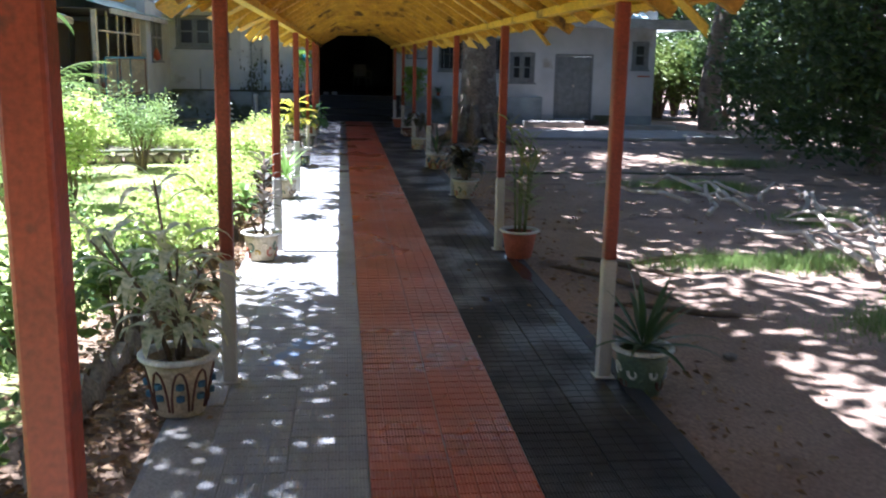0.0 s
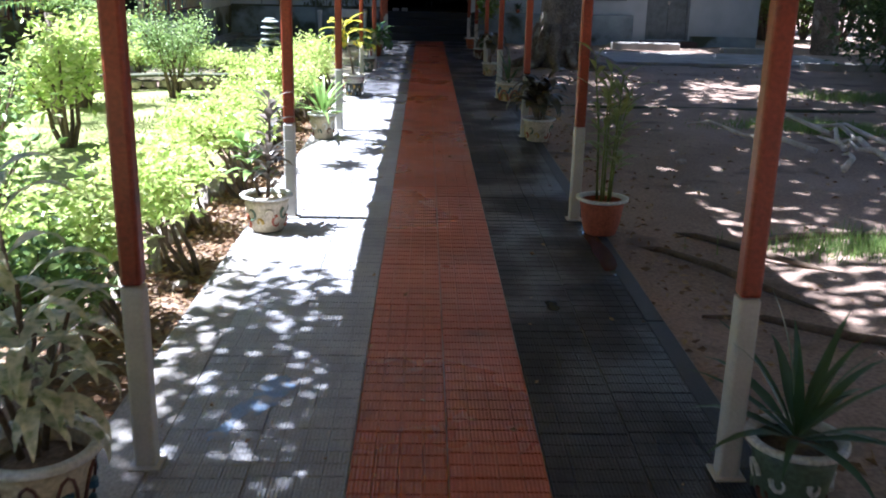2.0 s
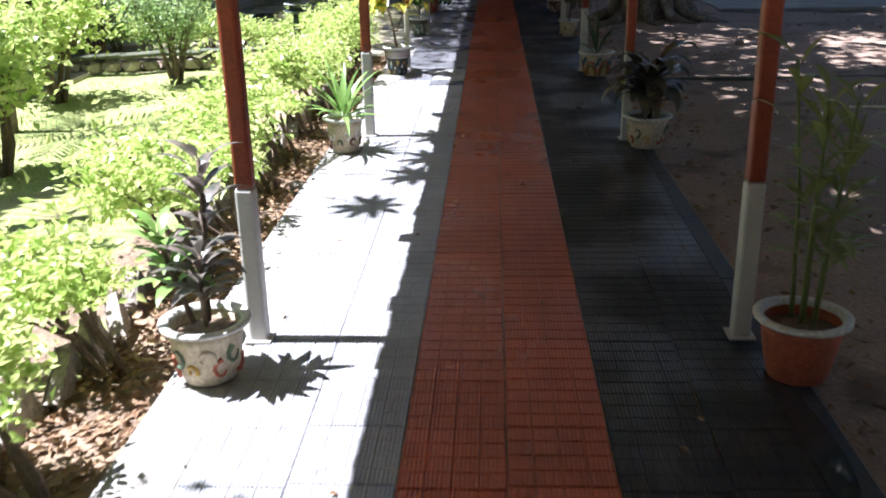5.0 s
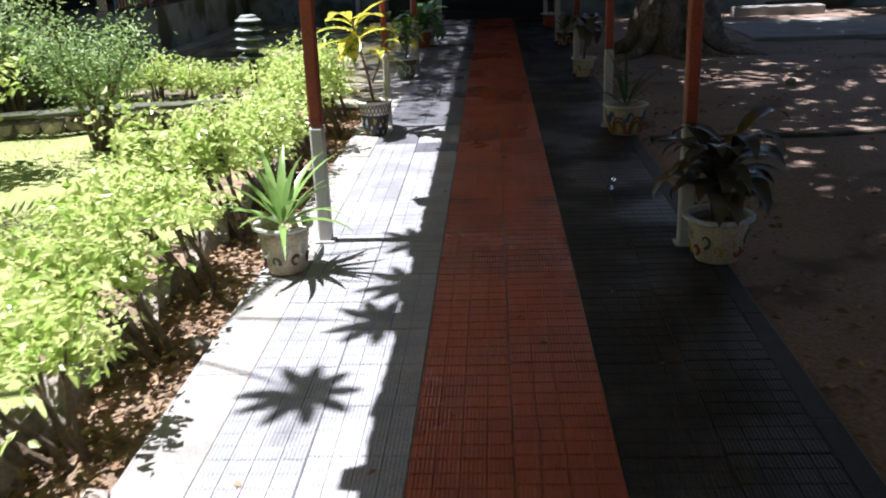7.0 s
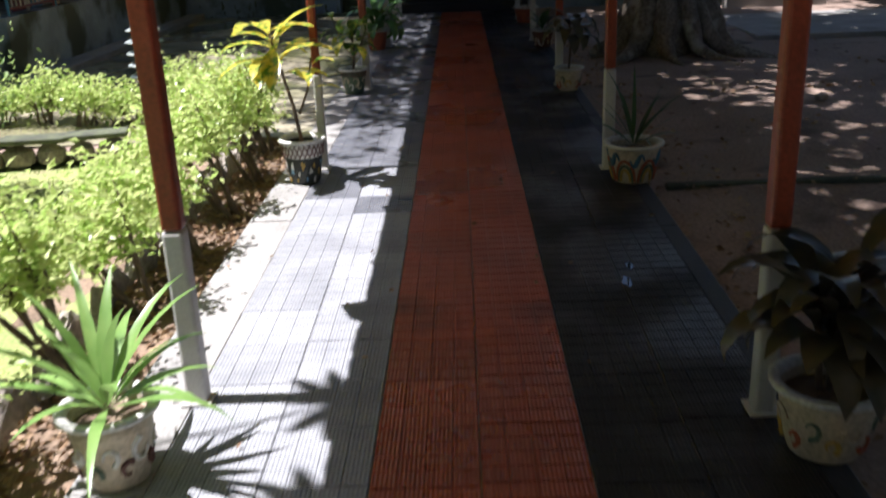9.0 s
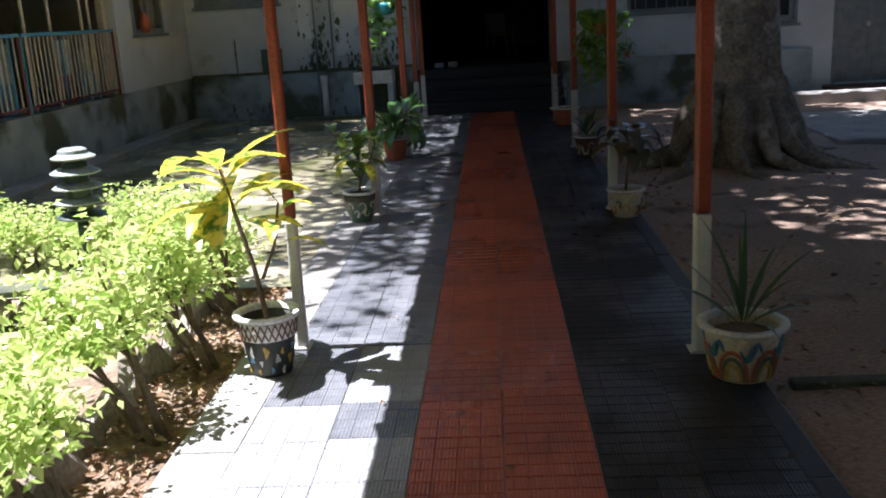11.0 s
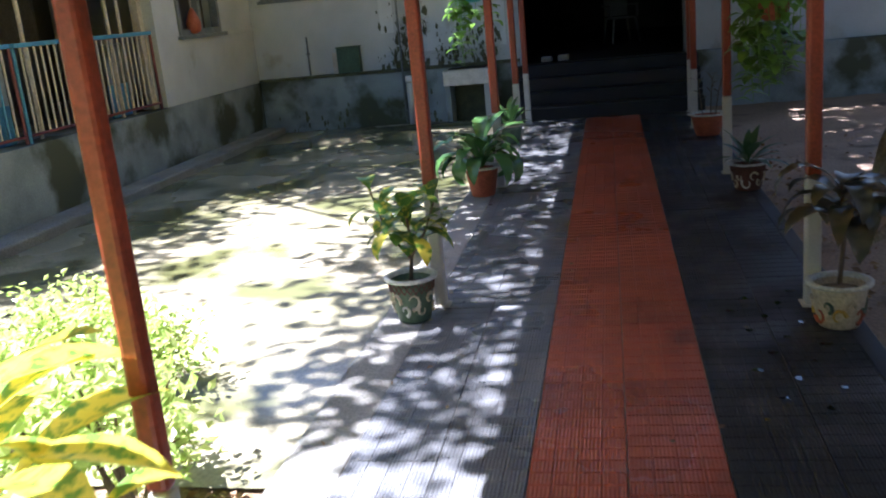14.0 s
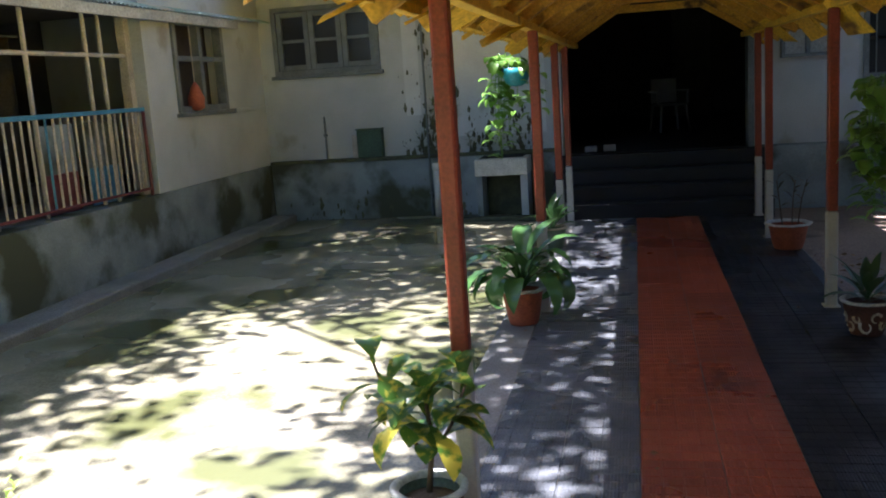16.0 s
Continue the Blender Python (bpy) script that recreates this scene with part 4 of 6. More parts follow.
leafy_stem(p, pts, 17, 0.41, 0.145, M_CROTON, rng, rise=-0.05, wild=0.3, droop=1.0, stalk=0.1, start=0.6, shape=0.6)
pts = [(0.0, 0.0, 0.45), (0.06, 0.04, 0.6), (0.1, 0.03, 0.8)]
stem(p, pts, 0.009, 0.006)
leafy_stem(p, pts, 5, 0.26, 0.09, M_CROTON, rng, rise=0.2, droop=1.5, stalk=0.12, start=0.5)
p = pot("potted_croton", -1.06, 18.46, 0.135, 0.25, M_POT_GREEN, M_POT_WHITE, "small green pot with pale scrolls and speckled croton", "scroll")
pts = [(0, 0, 0.22), (0.02, 0.01, 0.4), (0.0, 0.02, 0.62)]
stem(p, pts, 0.012, 0.007)
leafy_stem(p, pts, 17, 0.27, 0.115, M_CROTON_G, rng, rise=0.3, droop=1.4, stalk=0.15, start=0.45, wild=0.7, shape=0.55)
for dx, dy, hgt in ((-0.16, -0.04, 0.52), (0.15, 0.06, 0.42)):
    side = [(0.01, 0.0, 0.34), (dx * 0.6, dy * 0.6, 0.34 + hgt * 0.3), (dx, dy, 0.2 + hgt)]
    stem(p, side, 0.008, 0.005)
    leafy_stem(p, side, 7, 0.25, 0.1, M_CROTON_G, rng, rise=0.2, droop=1.5, stalk=0.15, start=0.5, wild=0.7, shape=0.55)
for a, z in ((0.4, 0.52), (-0.9, 0.46), (2.6, 0.55), (-2.2, 0.5)):
    leaf_part(p, M_CROTON, (0.03 * math.cos(a), 0.03 * math.sin(a), z), a, 0.2, 0.27, 0.09, droop=2.6, stalk=0.2, shape=0.55)
p = pot("potted_lily", -1.09, 21.6, 0.155, 0.26, M_TERRACOTTA, M_POT_WHITE, "terracotta pot with broad glossy dark leaves", wavy=True)
rosette(p, (0, 0, 0.24), 34, 0.56, 0.15, M_GLOSSY, rng, (0.7, 1.45), 3.4, stalk=0.3, shape=0.45, seg=9)
p = pot("potted_foliage", -1.12, 24.4, 0.14, 0.22, M_POT_GREEN, M_POT_CREAM, "dark pot with low broad leaves")
rosette(p, (0, 0, 0.2), 14, 0.34, 0.11, M_GLOSSY, rng, (0.4, 1.4), 1.3, stalk=0.25, shape=0.4)
# right row
p = pot("potted_pandan", 1.19, 5.12, 0.158, 0.27, M_POT_GREEN, M_POT_WHITE, "white-rimmed dark pot with stiff dark sword leaves", "dark", z=-0.06)
rosette(p, (0, 0, 0.25), 24, 0.46, 0.045, M_DARKSWORD, rng, (0.15, 1.4), 0.9)
p = pot("potted_bamboo_plant", 1.13, 8.33, 0.165, 0.25, M_TERRACOTTA, M_POT_WHITE, "red pot with white rim and tall leafy canes")
for dx, dy in ((0.02, 0.05), (0.08, 0.02), (-0.05, 0.06), (0.05, -0.06), (-0.02, -0.03), (0.1, 0.08)):
    hgt = rng.uniform(0.6, 0.95)
    pts = [(dx * 0.6, dy * 0.6, 0.22), (dx * 0.9, dy, 0.22 + hgt * 0.5), (dx * 1.4 + rng.uniform(-0.04, 0.04), dy * 1.4, 0.22 + hgt)]
    stem(p, pts, 0.009, 0.005, M_BAMBOO)
    leafy_stem(p, pts, 15, 0.2, 0.045, M_BAMBOO, rng, rise=0.5, droop=1.2, start=0.3)
p = pot("potted_dark_plant", 1.12, 11.88, 0.17, 0.24, M_POT_CREAM, M_POT_WHITE, "flower-painted white-rimmed pot with drooping dark leaves", "roses")
for dx, dy, hgt in ((0, 0, 0.24), (0.05, 0.05, 0.36), (-0.05, 0.03, 0.3)):
    pts = [(dx * 0.5, dy * 0.5, 0.2), (dx, dy, 0.2 + hgt)]
    stem(p, pts, 0.012, 0.008)
    leafy_stem(p, pts, 17, 0.38, 0.115, M_PURPLE, rng, rise=0.55, droop=2.6, start=0.35, shape=0.5)
p = pot("potted_pandan", 1.08, 15.0, 0.18, 0.25, M_POT_CREAM, M_POT_WHITE, "brightly painted white-rimmed pot with thin sword leaves", "arcs")
rosette(p, (0, 0, 0.22), 16, 0.46, 0.032, M_DARKSWORD, rng, (0.4, 1.4), 0.8)
p = pot("potted_dark_plant", 1.04, 18.2, 0.14, 0.22, M_POT_CREAM, M_POT_WHITE, "cream pot with a bare stem and drooping dark leaves", "roses")
pts = [(0, 0, 0.2), (0.02, 0.01, 0.45), (0.0, 0.02, 0.66)]
stem(p, pts, 0.012, 0.008)
leafy_stem(p, pts, 19, 0.38, 0.13, M_PURPLE, rng, rise=0.3, droop=2.7, start=0.55, shape=0.5)
p = pot("potted_foliage", 1.06, 21.27, 0.145, 0.22, M_POT_BROWN, M_POT_WHITE, "brown pot with pale arches and low green leaves", "scroll")
rosette(p, (0, 0, 0.2), 18, 0.32, 0.08, M_DARKSWORD, rng, (0.3, 1.3), 1.3, stalk=0.2)
p = pot("potted_foliage", 1.04, 24.1, 0.19, 0.24, M_TERRACOTTA, M_POT_WHITE, "wide red pot with white rim and sparse stems", wavy=True)
for dx in (-0.05, 0.03, 0.08):
    pts = [(dx, 0, 0.2), (dx * 1.5, 0.03, 0.45), (dx * 2, 0.0, 0.62)]
    stem(p, pts, 0.006, 0.004)
    leafy_stem(p, pts, 6, 0.14, 0.04, M_PURPLE, rng, rise=0.5, droop=1.0)


def hanging_basket(x, y, z, r, bowl, label, trail, count, seed):
    g = random.Random(seed)
    top = EAVE_Z + (1.0 - abs(x)) * SLOPE + 0.035
    p = thing("hanging_basket", (x, y, z), label, "hanging plant", "hanging baskets")
    part("bowl", lathe(bmesh.new(), [(r * 0.4, 0), (r * 0.75, 0.03), (r * 0.95, 0.09), (r, 0.15), (r * 0.93, 0.15), (r * 0.8, 0.1)], 20, high=False), bowl, p, smooth=True)
    part("soil", lathe(bmesh.new(), [(0.02, 0.1), (r * 0.8, 0.11), (r * 0.8, 0.125), (0.01, 0.13)], 16), M_SOIL, p)
    for k in range(3):
        a = 2 * math.pi * k / 3
        part("wire", tube(bmesh.new(), [(r * 0.96 * math.cos(a), r * 0.96 * math.sin(a), 0.15), (0, 0, top - z)], 0.002, 4), M_GREY_WOOD, p)
    for k in range(count):
        a = g.uniform(0, 6.28)
        drop = g.uniform(0.1, trail)
        spread = r * g.uniform(1.0, 1.7)
        pts = [(0.5 * r * math.cos(a), 0.5 * r * math.sin(a), 0.13), (spread * math.cos(a), spread * math.sin(a), 0.22 + g.uniform(-0.04, 0.08)), (spread * 1.15 * math.cos(a + 0.2), spread * 1.15 * math.sin(a + 0.2), -drop * 0.4), (spread * 1.05 * math.cos(a + 0.3), spread * math.sin(a + 0.3), -drop)]
        stem(p, pts, 0.004, 0.0025, M_POTHOS)
        leafy_stem(p, pts, 10, 0.16, 0.11, M_POTHOS, g, rise=-0.1, droop=1.6, stalk=0.25, shape=0.3, start=0.2)


hanging_basket(-1.26, 23.2, 1.62, 0.12, M_TURQUOISE, "turquoise hanging pot with trailing pothos vines", 0.66, 13, 4)
hanging_basket(1.25, 21.3, 1.28, 0.13, M_TERRACOTTA, "brown hanging pot thick with pothos leaves", 0.62, 34, 5)


# ---- garden ----
def lathe_at(profile, seg=20):
    return lathe(bmesh.new(), profile, seg)


lamp = thing("garden_lamp", (-2.36, 16.3, GROUND + 0.09), "green bollard garden lamp with stacked pale louvres, unlit", "garden lamp")
part("pole", lathe_at([(0.06, 0), (0.06, 0.02), (0.035, 0.03), (0.035, 0.5), (0.03, 0.56)], 16), M_LAMP_GREEN, lamp, smooth=True)
part("globe", lathe_at([(0.05, 0.56), (0.07, 0.58), (0.07, 0.9), (0.05, 0.91)], 18), M_LAMP_GREEN, lamp, smooth=True)
for k in range(4):
    z = 0.585 + 0.085 * k
    part("louvre", lathe_at([(0.071, z + 0.022), (0.138, z), (0.141, z + 0.008), (0.1, z + 0.03), (0.071, z + 0.036)], 24), M_LAMP_GREEN if k < 1 else M_LAMP_PALE, lamp)
part("cap", lathe_at([(0.12, 0.925), (0.125, 0.935), (0.085, 0.955), (0.08, 0.975), (0.06, 0.985), (0.005, 0.987)], 24), M_LAMP_PALE, lamp)


def shrub(x, y, h, spread, mat, leaves, size, label, seed, name="shrub", stems=6, bare=0.35, z=GROUND, ratio=0.55, flat=0.6, group="garden shrubs", lean=0.0):
    """A shrub on several forking stems with leaves in clumps on the twigs."""
    g, q = random.Random(seed), np.random.default_rng(seed)
    s = thing(name, (x, y, z), label, "shrub", group)
    tips = []
    for k in range(stems):
        a = 2 * math.pi * k / stems + g.uniform(-0.4, 0.4)
        r = spread * g.uniform(0.25, 0.75)
        hh = h * g.uniform(0.7, 1.0)
        base = Vector((0.04 * math.cos(a), 0.04 * math.sin(a), 0.0))
        mid = Vector((lean * 0.45 + r * 0.35 * math.cos(a), r * 0.35 * math.sin(a), hh * 0.42))
        bm = tube(bmesh.new(), [base, base.lerp(mid, 0.5) + Vector((g.uniform(-0.03, 0.03), g.uniform(-0.03, 0.03), 0)), mid], [0.022 * h + 0.004, 0.018 * h + 0.003, 0.013 * h + 0.002], 6)
        for _ in range(4):
            b = a + g.uniform(-1.1, 1.1)
            end = Vector((lean * 0.55 + mid.x + r * 0.75 * math.cos(b) * g.uniform(0.3, 1), mid.y + r * 0.75 * math.sin(b) * g.uniform(0.3, 1), hh * g.uniform(0.62, 1.0)))
            tube(bm, [mid, mid.lerp(end, 0.5) + Vector((0, 0, 0.03)), end], [0.009 * h + 0.002, 0.006 * h + 0.002, 0.003], 5)
            tips += [end, mid.lerp(end, 0.6)]
        part("branch", bm, M_TWIG, s)
    tips = np.array([list(t) for t in tips])
    per = max(1, leaves // len(tips))
    c = np.repeat(tips, per, axis=0)
    c = c + q.normal(size=c.shape) * np.array([spread * 0.17, spread * 0.17, h * 0.09])
    c[:, 2] = np.maximum(c[:, 2], h * bare * 0.8)
    leaf_cloud("foliage", c, size, mat, s, q, flat=flat, ratio=ratio)
    return s


g = random.Random(5)
k = 0
y = 6.6
while y < 16.6:
    shrub(-1.46 + g.uniform(-0.08, 0.06), y, g.uniform(0.68, 0.9), 0.52, M_HEDGE, 1700, 0.054, "lime-green clipped hedge shrub on bare stems", 100 + k, "hedge_shrub", stems=4, bare=0.7, lean=-0.3, group="hedge along the walk")
    y += g.uniform(0.68, 0.95)
    k += 1
for x, y, h, sp, mat, n, sz, lab in (
        (-2.0, 5.35, 0.75, 0.55, M_SHRUB, 900, 0.075, "green shrub with thin bare stems"),
        (-1.75, 6.1, 0.7, 0.45, M_SHRUB, 1100, 0.07, "green shrub with thin bare stems"),
        (-2.7, 5.9, 0.95, 0.6, M_SHRUB, 700, 0.075, "leggy green shrub at the edge of the lawn"),
        (-2.0, 3.9, 0.6, 0.5, M_SHRUB, 1000, 0.07, "low green shrub in the bed"),
        (-2.55, 7.5, 1.05, 0.5, M_SHRUB, 650, 0.065, "leggy shrub with thin leaning stems"),
        (-3.6, 11.5, 1.3, 0.8, M_HEDGE, 1700, 0.085, "pale sunlit shrub standing in the lawn"),
        (-3.4, 9.3, 1.15, 0.5, M_FINE, 600, 0.075, "thin leggy shrub with sparse leaves"),
        (-4.4, 14.2, 1.25, 0.8, M_HEDGE, 1900, 0.09, "bright rounded shrub in the lawn"),
        (-3.55, 15.3, 1.35, 0.7, M_FINE, 3600, 0.048, "feathery soft green shrub"),
        (-5.0, 16.6, 1.5, 0.9, M_FINE, 4200, 0.05, "feathery soft green shrub"),
        (-5.9, 14.0, 1.2, 0.8, M_SHRUB, 2000, 0.09, "rounded green shrub by the set-back wing")):
    shrub(x, y, h, sp, mat, n, sz, lab, int(abs(x * 31 + y * 17) * 10), stems=5 if h > 0.9 else 6)
for i in range(11):
    shrub(-2.15 - 0.42 * i, 17.6 + 0.12 * math.sin(i * 1.7), 0.52 + 0.1 * math.sin(i * 2.2), 0.45, M_HEDGE, 1400, 0.048, "lime-green low hedge shrub beside the court", 300 + i, "hedge_shrub", group="low hedge by the court")
shrub(-1.72, 16.75, 0.5, 0.4, M_HEDGE, 700, 0.06, "lime-green low hedge shrub beside the court", 340, "hedge_shrub", group="low hedge by the court")


# an overhanging bough with large leaves, and a fan palm by the wing
bough = thing("tree_bough", (-3.75, 4.35, GROUND), "young tree leaning over the bed with large dark leaves", "tree")
pts = [(0, 0, 0), (0.15, 0.2, 1.0), (0.5, 0.6, 1.9), (1.05, 1.15, 2.25), (1.55, 1.62, 1.95)]
part("trunk", tube(bmesh.new(), pts, [0.05, 0.045, 0.035, 0.02, 0.01], 8), M_BARK, bough, smooth=True)
g = random.Random(77)
for i in range(64):
    s = 2.0 + 2.0 * (i / 63) ** 0.5
    k = min(int(s), 3)
    b = Vector(pts[k]).lerp(Vector(pts[k + 1]), s - k)
    leaf_part(bough, M_GLOSSY, b + Vector((g.uniform(-0.12, 0.12), g.uniform(-0.12, 0.12), g.uniform(-0.28, 0.1))), g.uniform(0, 6.28), g.uniform(-1.0, 0.2), g.uniform(0.24, 0.34), g.uniform(0.08, 0.11), droop=1.2, stalk=0.1)
palm = thing("fan_palm", (-4.25, 12.9, GROUND + 0.1), "small palm with arching feathered fronds", "palm")
part("trunk", tube(bmesh.new(), [(0, 0, -0.1), (0.03, 0.02, 0.6), (0.02, 0.0, 1.15)], [0.07, 0.06, 0.05], 9), M_BARK, palm, smooth=True)
for i in range(9):
    a = i * 2.4
    fr = new("frond")
    fr.parent = palm
    v0, f0 = [], []
    pts = []
    p0, rise = Vector((0.02, 0, 1.15)), 1.1 - 0.09 * i
    for s in range(9):
        pts.append(p0.copy())
        p0 += Vector((math.cos(a) * math.cos(rise), math.sin(a) * math.cos(rise), math.sin(rise))) * 0.12
        rise -= 0.17
    bm = tube(bmesh.new(), pts, [0.012 - 0.001 * s for s in range(9)], 5)
    me = bpy.data.meshes.new("frond")
    bm.to_mesh(me)
    bm.free()
    verts, faces = [list(v.co) for v in me.vertices], [list(f.vertices) for f in me.polygons]
    for s in range(2, 9):
        for t in (0, 0.5):
            for side in (-1, 1):
                b = pts[s - 1].lerp(pts[s], t)
                v, f = blade(b, a + side * (1.15 - 0.06 * s), 0.1, 0.34 - 0.02 * abs(s - 5), 0.03, droop=0.9, seg=3)
                off = len(verts)
                verts += [list(q) for q in v]
                faces += [[off + j for j in q] for q in f]
    bpy.data.objects.remove(fr)
    sheet("frond", verts, faces, M_SHRUB, palm, smooth=True)


# ---- trees ----
def crown_points(q, blobs, n, clump=26, tight=0.34):
    """Leaf places in clumps spread over ellipsoids (cx, cy, cz, rx, ry, rz)."""
    out = []
    vol = np.array([b[3] * b[4] * b[5] for b in blobs])
    for b, m in zip(blobs, (n * vol / vol.sum()).astype(int)):
        c = q.normal(size=(max(1, m // clump), 3))
        c /= np.linalg.norm(c, axis=1)[:, None]
        c *= (q.uniform(0.15, 1, len(c)) ** 0.5)[:, None]
        c = c * np.array(b[3:6]) + np.array(b[:3])
        out.append(np.repeat(c, clump, axis=0) + q.normal(size=(len(c) * clump, 3)) * tight * np.array([1, 1, 0.6]))
    return np.concatenate(out)


def tree(x, y, trunk, blobs, n, size, mat, label, seed, flare=0.0, name="tree", clump=26, tight=0.34):
    q, g = np.random.default_rng(seed), random.Random(seed)
    t = thing(name, (x, y, GROUND), label, "tree", "trees around the yard")
    pts, rad = [Vector(p[:3]) for p in trunk], [p[3] for p in trunk]
    seg = 20
    bm = bmesh.new()
    rings = []
    for i in range(len(pts) * 3 - 2):
        s = i / 3
        k = min(int(s), len(pts) - 2)
        c, r = pts[k].lerp(pts[k + 1], s - k), rad[k] + (rad[k + 1] - rad[k]) * (s - k)
        low = max(0.0, 1 - c.z / 1.1)
        ring = []
        for j in range(seg):
            a = 2 * math.pi * j / seg
            lobes = 0.5 + 0.5 * math.cos(5 * a + seed) + 0.35 * math.cos(3 * a + 1.3)
            rr = r * (1 + 0.1 * noise.noise(Vector((math.cos(a) * 1.5, math.sin(a) * 1.5, c.z * 0.7 + seed)))) + flare * low ** 2 * (0.35 + lobes)
            ring.append(bm.verts.new((c.x + rr * math.cos(a), c.y + rr * math.sin(a), c.z)))
        rings.append(ring)
    for a, b in zip(rings, rings[1:]):
        for j in range(seg):
            bm.faces.new((a[j], a[(j + 1) % seg], b[(j + 1) % seg], b[j]))
    bm.faces.new(rings[-1])
    part("trunk", bm, M_BARK, t, smooth=True)
    top = pts[-1]
    for b in blobs:
        e = Vector(b[:3])
        mid = top.lerp(e, 0.5) + Vector((g.uniform(-0.3, 0.3), g.uniform(-0.3, 0.3), 0.3))
        part("limb", tube(bmesh.new(), [top - Vector((0, 0, 0.4)), mid, e], [rad[-1] * 0.6, rad[-1] * 0.35, rad[-1] * 0.12], 8), M_BARK, t, smooth=True)
    leaf_cloud("crown", crown_points(q, blobs, n, clump, tight), size, mat, t, q, flat=0.7, ratio=0.5)
    return t


# the last two crown blobs are added out of view to dim the yard
big = tree(2.62, 21.0, [(0, 0, -0.1, 0.44), (0.0, 0.05, 1.0, 0.41), (0.0, 0.1, 2.4, 0.37), (0.1, 0.2, 4.0, 0.33), (0.1, 0.4, 5.6, 0.3)],
           [(0, 0, 8.2, 3.0, 3.0, 1.2), (-2.8, 3.2, 8.0, 2.4, 3.0, 1.0), (2.8, -3, 7.6, 2.6, 3.2, 1.2), (3, 3, 7.6, 2.6, 3, 1.2), (-3.0, -5.0, 8.2, 2.2, 2.8, 0.9), (-3.0, -9.3, 8.0, 2.2, 2.8, 0.9), (0.6, -7.0, 7.8, 2.4, 2.8, 0.9), (-2.8, -1.0, 8.0, 2.2, 2.6, 0.9), (4.2, -6.8, 7.6, 2.6, 3.0, 1.0), (3.6, -11.0, 7.4, 2.6, 3.2, 1.0)],
           47000, 0.3, M_TREE, "large old tree with a fluted grey trunk", 9, flare=0.3)
g = random.Random(77)
for k in range(11):
    a = -3.3 + k * 0.5 + g.uniform(-0.12, 0.12)
    b, l, f = g.uniform(-0.3, 0.3), g.uniform(0.8, 1.15), g.uniform(0.75, 1.2)
    pts = [(0.4 * math.cos(a), 0.4 * math.sin(a), 0.75 * f), (0.53 * math.cos(a), 0.53 * math.sin(a), 0.36 * f), (0.72 * l * math.cos(a + 0.2 * b), 0.72 * l * math.sin(a + 0.2 * b), 0.13), (1.05 * l * math.cos(a + b * 0.6), 1.05 * l * math.sin(a + b * 0.6), 0.05), (1.6 * l * math.cos(a + b), 1.6 * l * math.sin(a + b), -0.01)]
    while pts[-1][0] + 2.62 < 1.32:
        pts.pop()
    part("buttress_root", tube(bmesh.new(), pts, [0.09 * f, 0.13 * f, 0.1 * f, 0.06, 0.025][:len(pts)], 9), M_BARK, big, smooth=True)
tree(9.9, 25.5, [(0, 0, -0.1, 0.34), (-0.1, 0, 1.2, 0.3), (0.1, 0.1, 2.6, 0.27), (0.3, 0.1, 4.2, 0.24)], [(0, 0, 5.4, 2.2, 2.2, 1.5), (2, -1.5, 4.6, 2, 2, 1.3), (-0.8, -1.6, 4.6, 1.4, 1.6, 0.9), (1.5, 2.0, 4.2, 2.2, 2, 1.5)], 9000, 0.2, M_TREE, "dark-trunked tree at the corner of the building", 12)
tree(8.6, 15.2, [(0, 0, -0.1, 0.2), (0.1, 0, 1.2, 0.17), (0.2, 0.2, 2.4, 0.14)], [(0, 0, 2.6, 1.8, 2.2, 1.6), (1.4, 2.4, 2.9, 2.0, 2.2, 1.7), (1.0, -2.6, 2.4, 1.8, 2.0, 1.6), (0.6, 4.6, 2.0, 1.6, 1.8, 1.3), (-0.6, 0.4, 1.2, 1.2, 2.0, 0.9), (0.2, 2.8, 4.6, 2.2, 2.6, 1.0), (-0.2, -3.5, 1.2, 1.2, 1.5, 0.8), (0.6, 5.0, 0.9, 1.2, 1.8, 0.7), (0.4, 1.5, 0.8, 1.4, 2.4, 0.7), (0.8, -1.5, 4.4, 2.0, 2.4, 1.0), (2.4, 0.5, 2.0, 1.6, 4.0, 1.6)], 40000, 0.17, M_TREE, "dense dark leafy tree hanging low over the yard", 15, clump=30, tight=0.3)
tree(12.5, 21.0, [(0, 0, -0.1, 0.25), (0, 0.1, 1.6, 0.2), (0.2, 0.1, 3.2, 0.17)], [(0, 0, 3.8, 2.4, 2.4, 1.8), (-1.0, 2.5, 2.6, 2, 2, 1.6), (1.5, -2, 3.0, 2.4, 2.2, 1.8), (-0.5, -0.5, 1.6, 1.6, 1.6, 1.0)], 9000, 0.18, M_TREE, "leafy tree at the back of the yard", 18)
tree(13.5, 30.0, [(0, 0, -0.1, 0.2), (0, 0.1, 1.6, 0.16), (0.2, 0.1, 3.0, 0.14)], [(0, 0, 2.6, 2.6, 2.0, 1.8), (-2.6, 0.5, 1.4, 1.6, 1.6, 1.2), (1.6, 0, 4.4, 2.6, 2, 1.4)], 8000, 0.17, M_TREE_LIT, "tree behind the building, sunlight put into its leaf colour", 22)
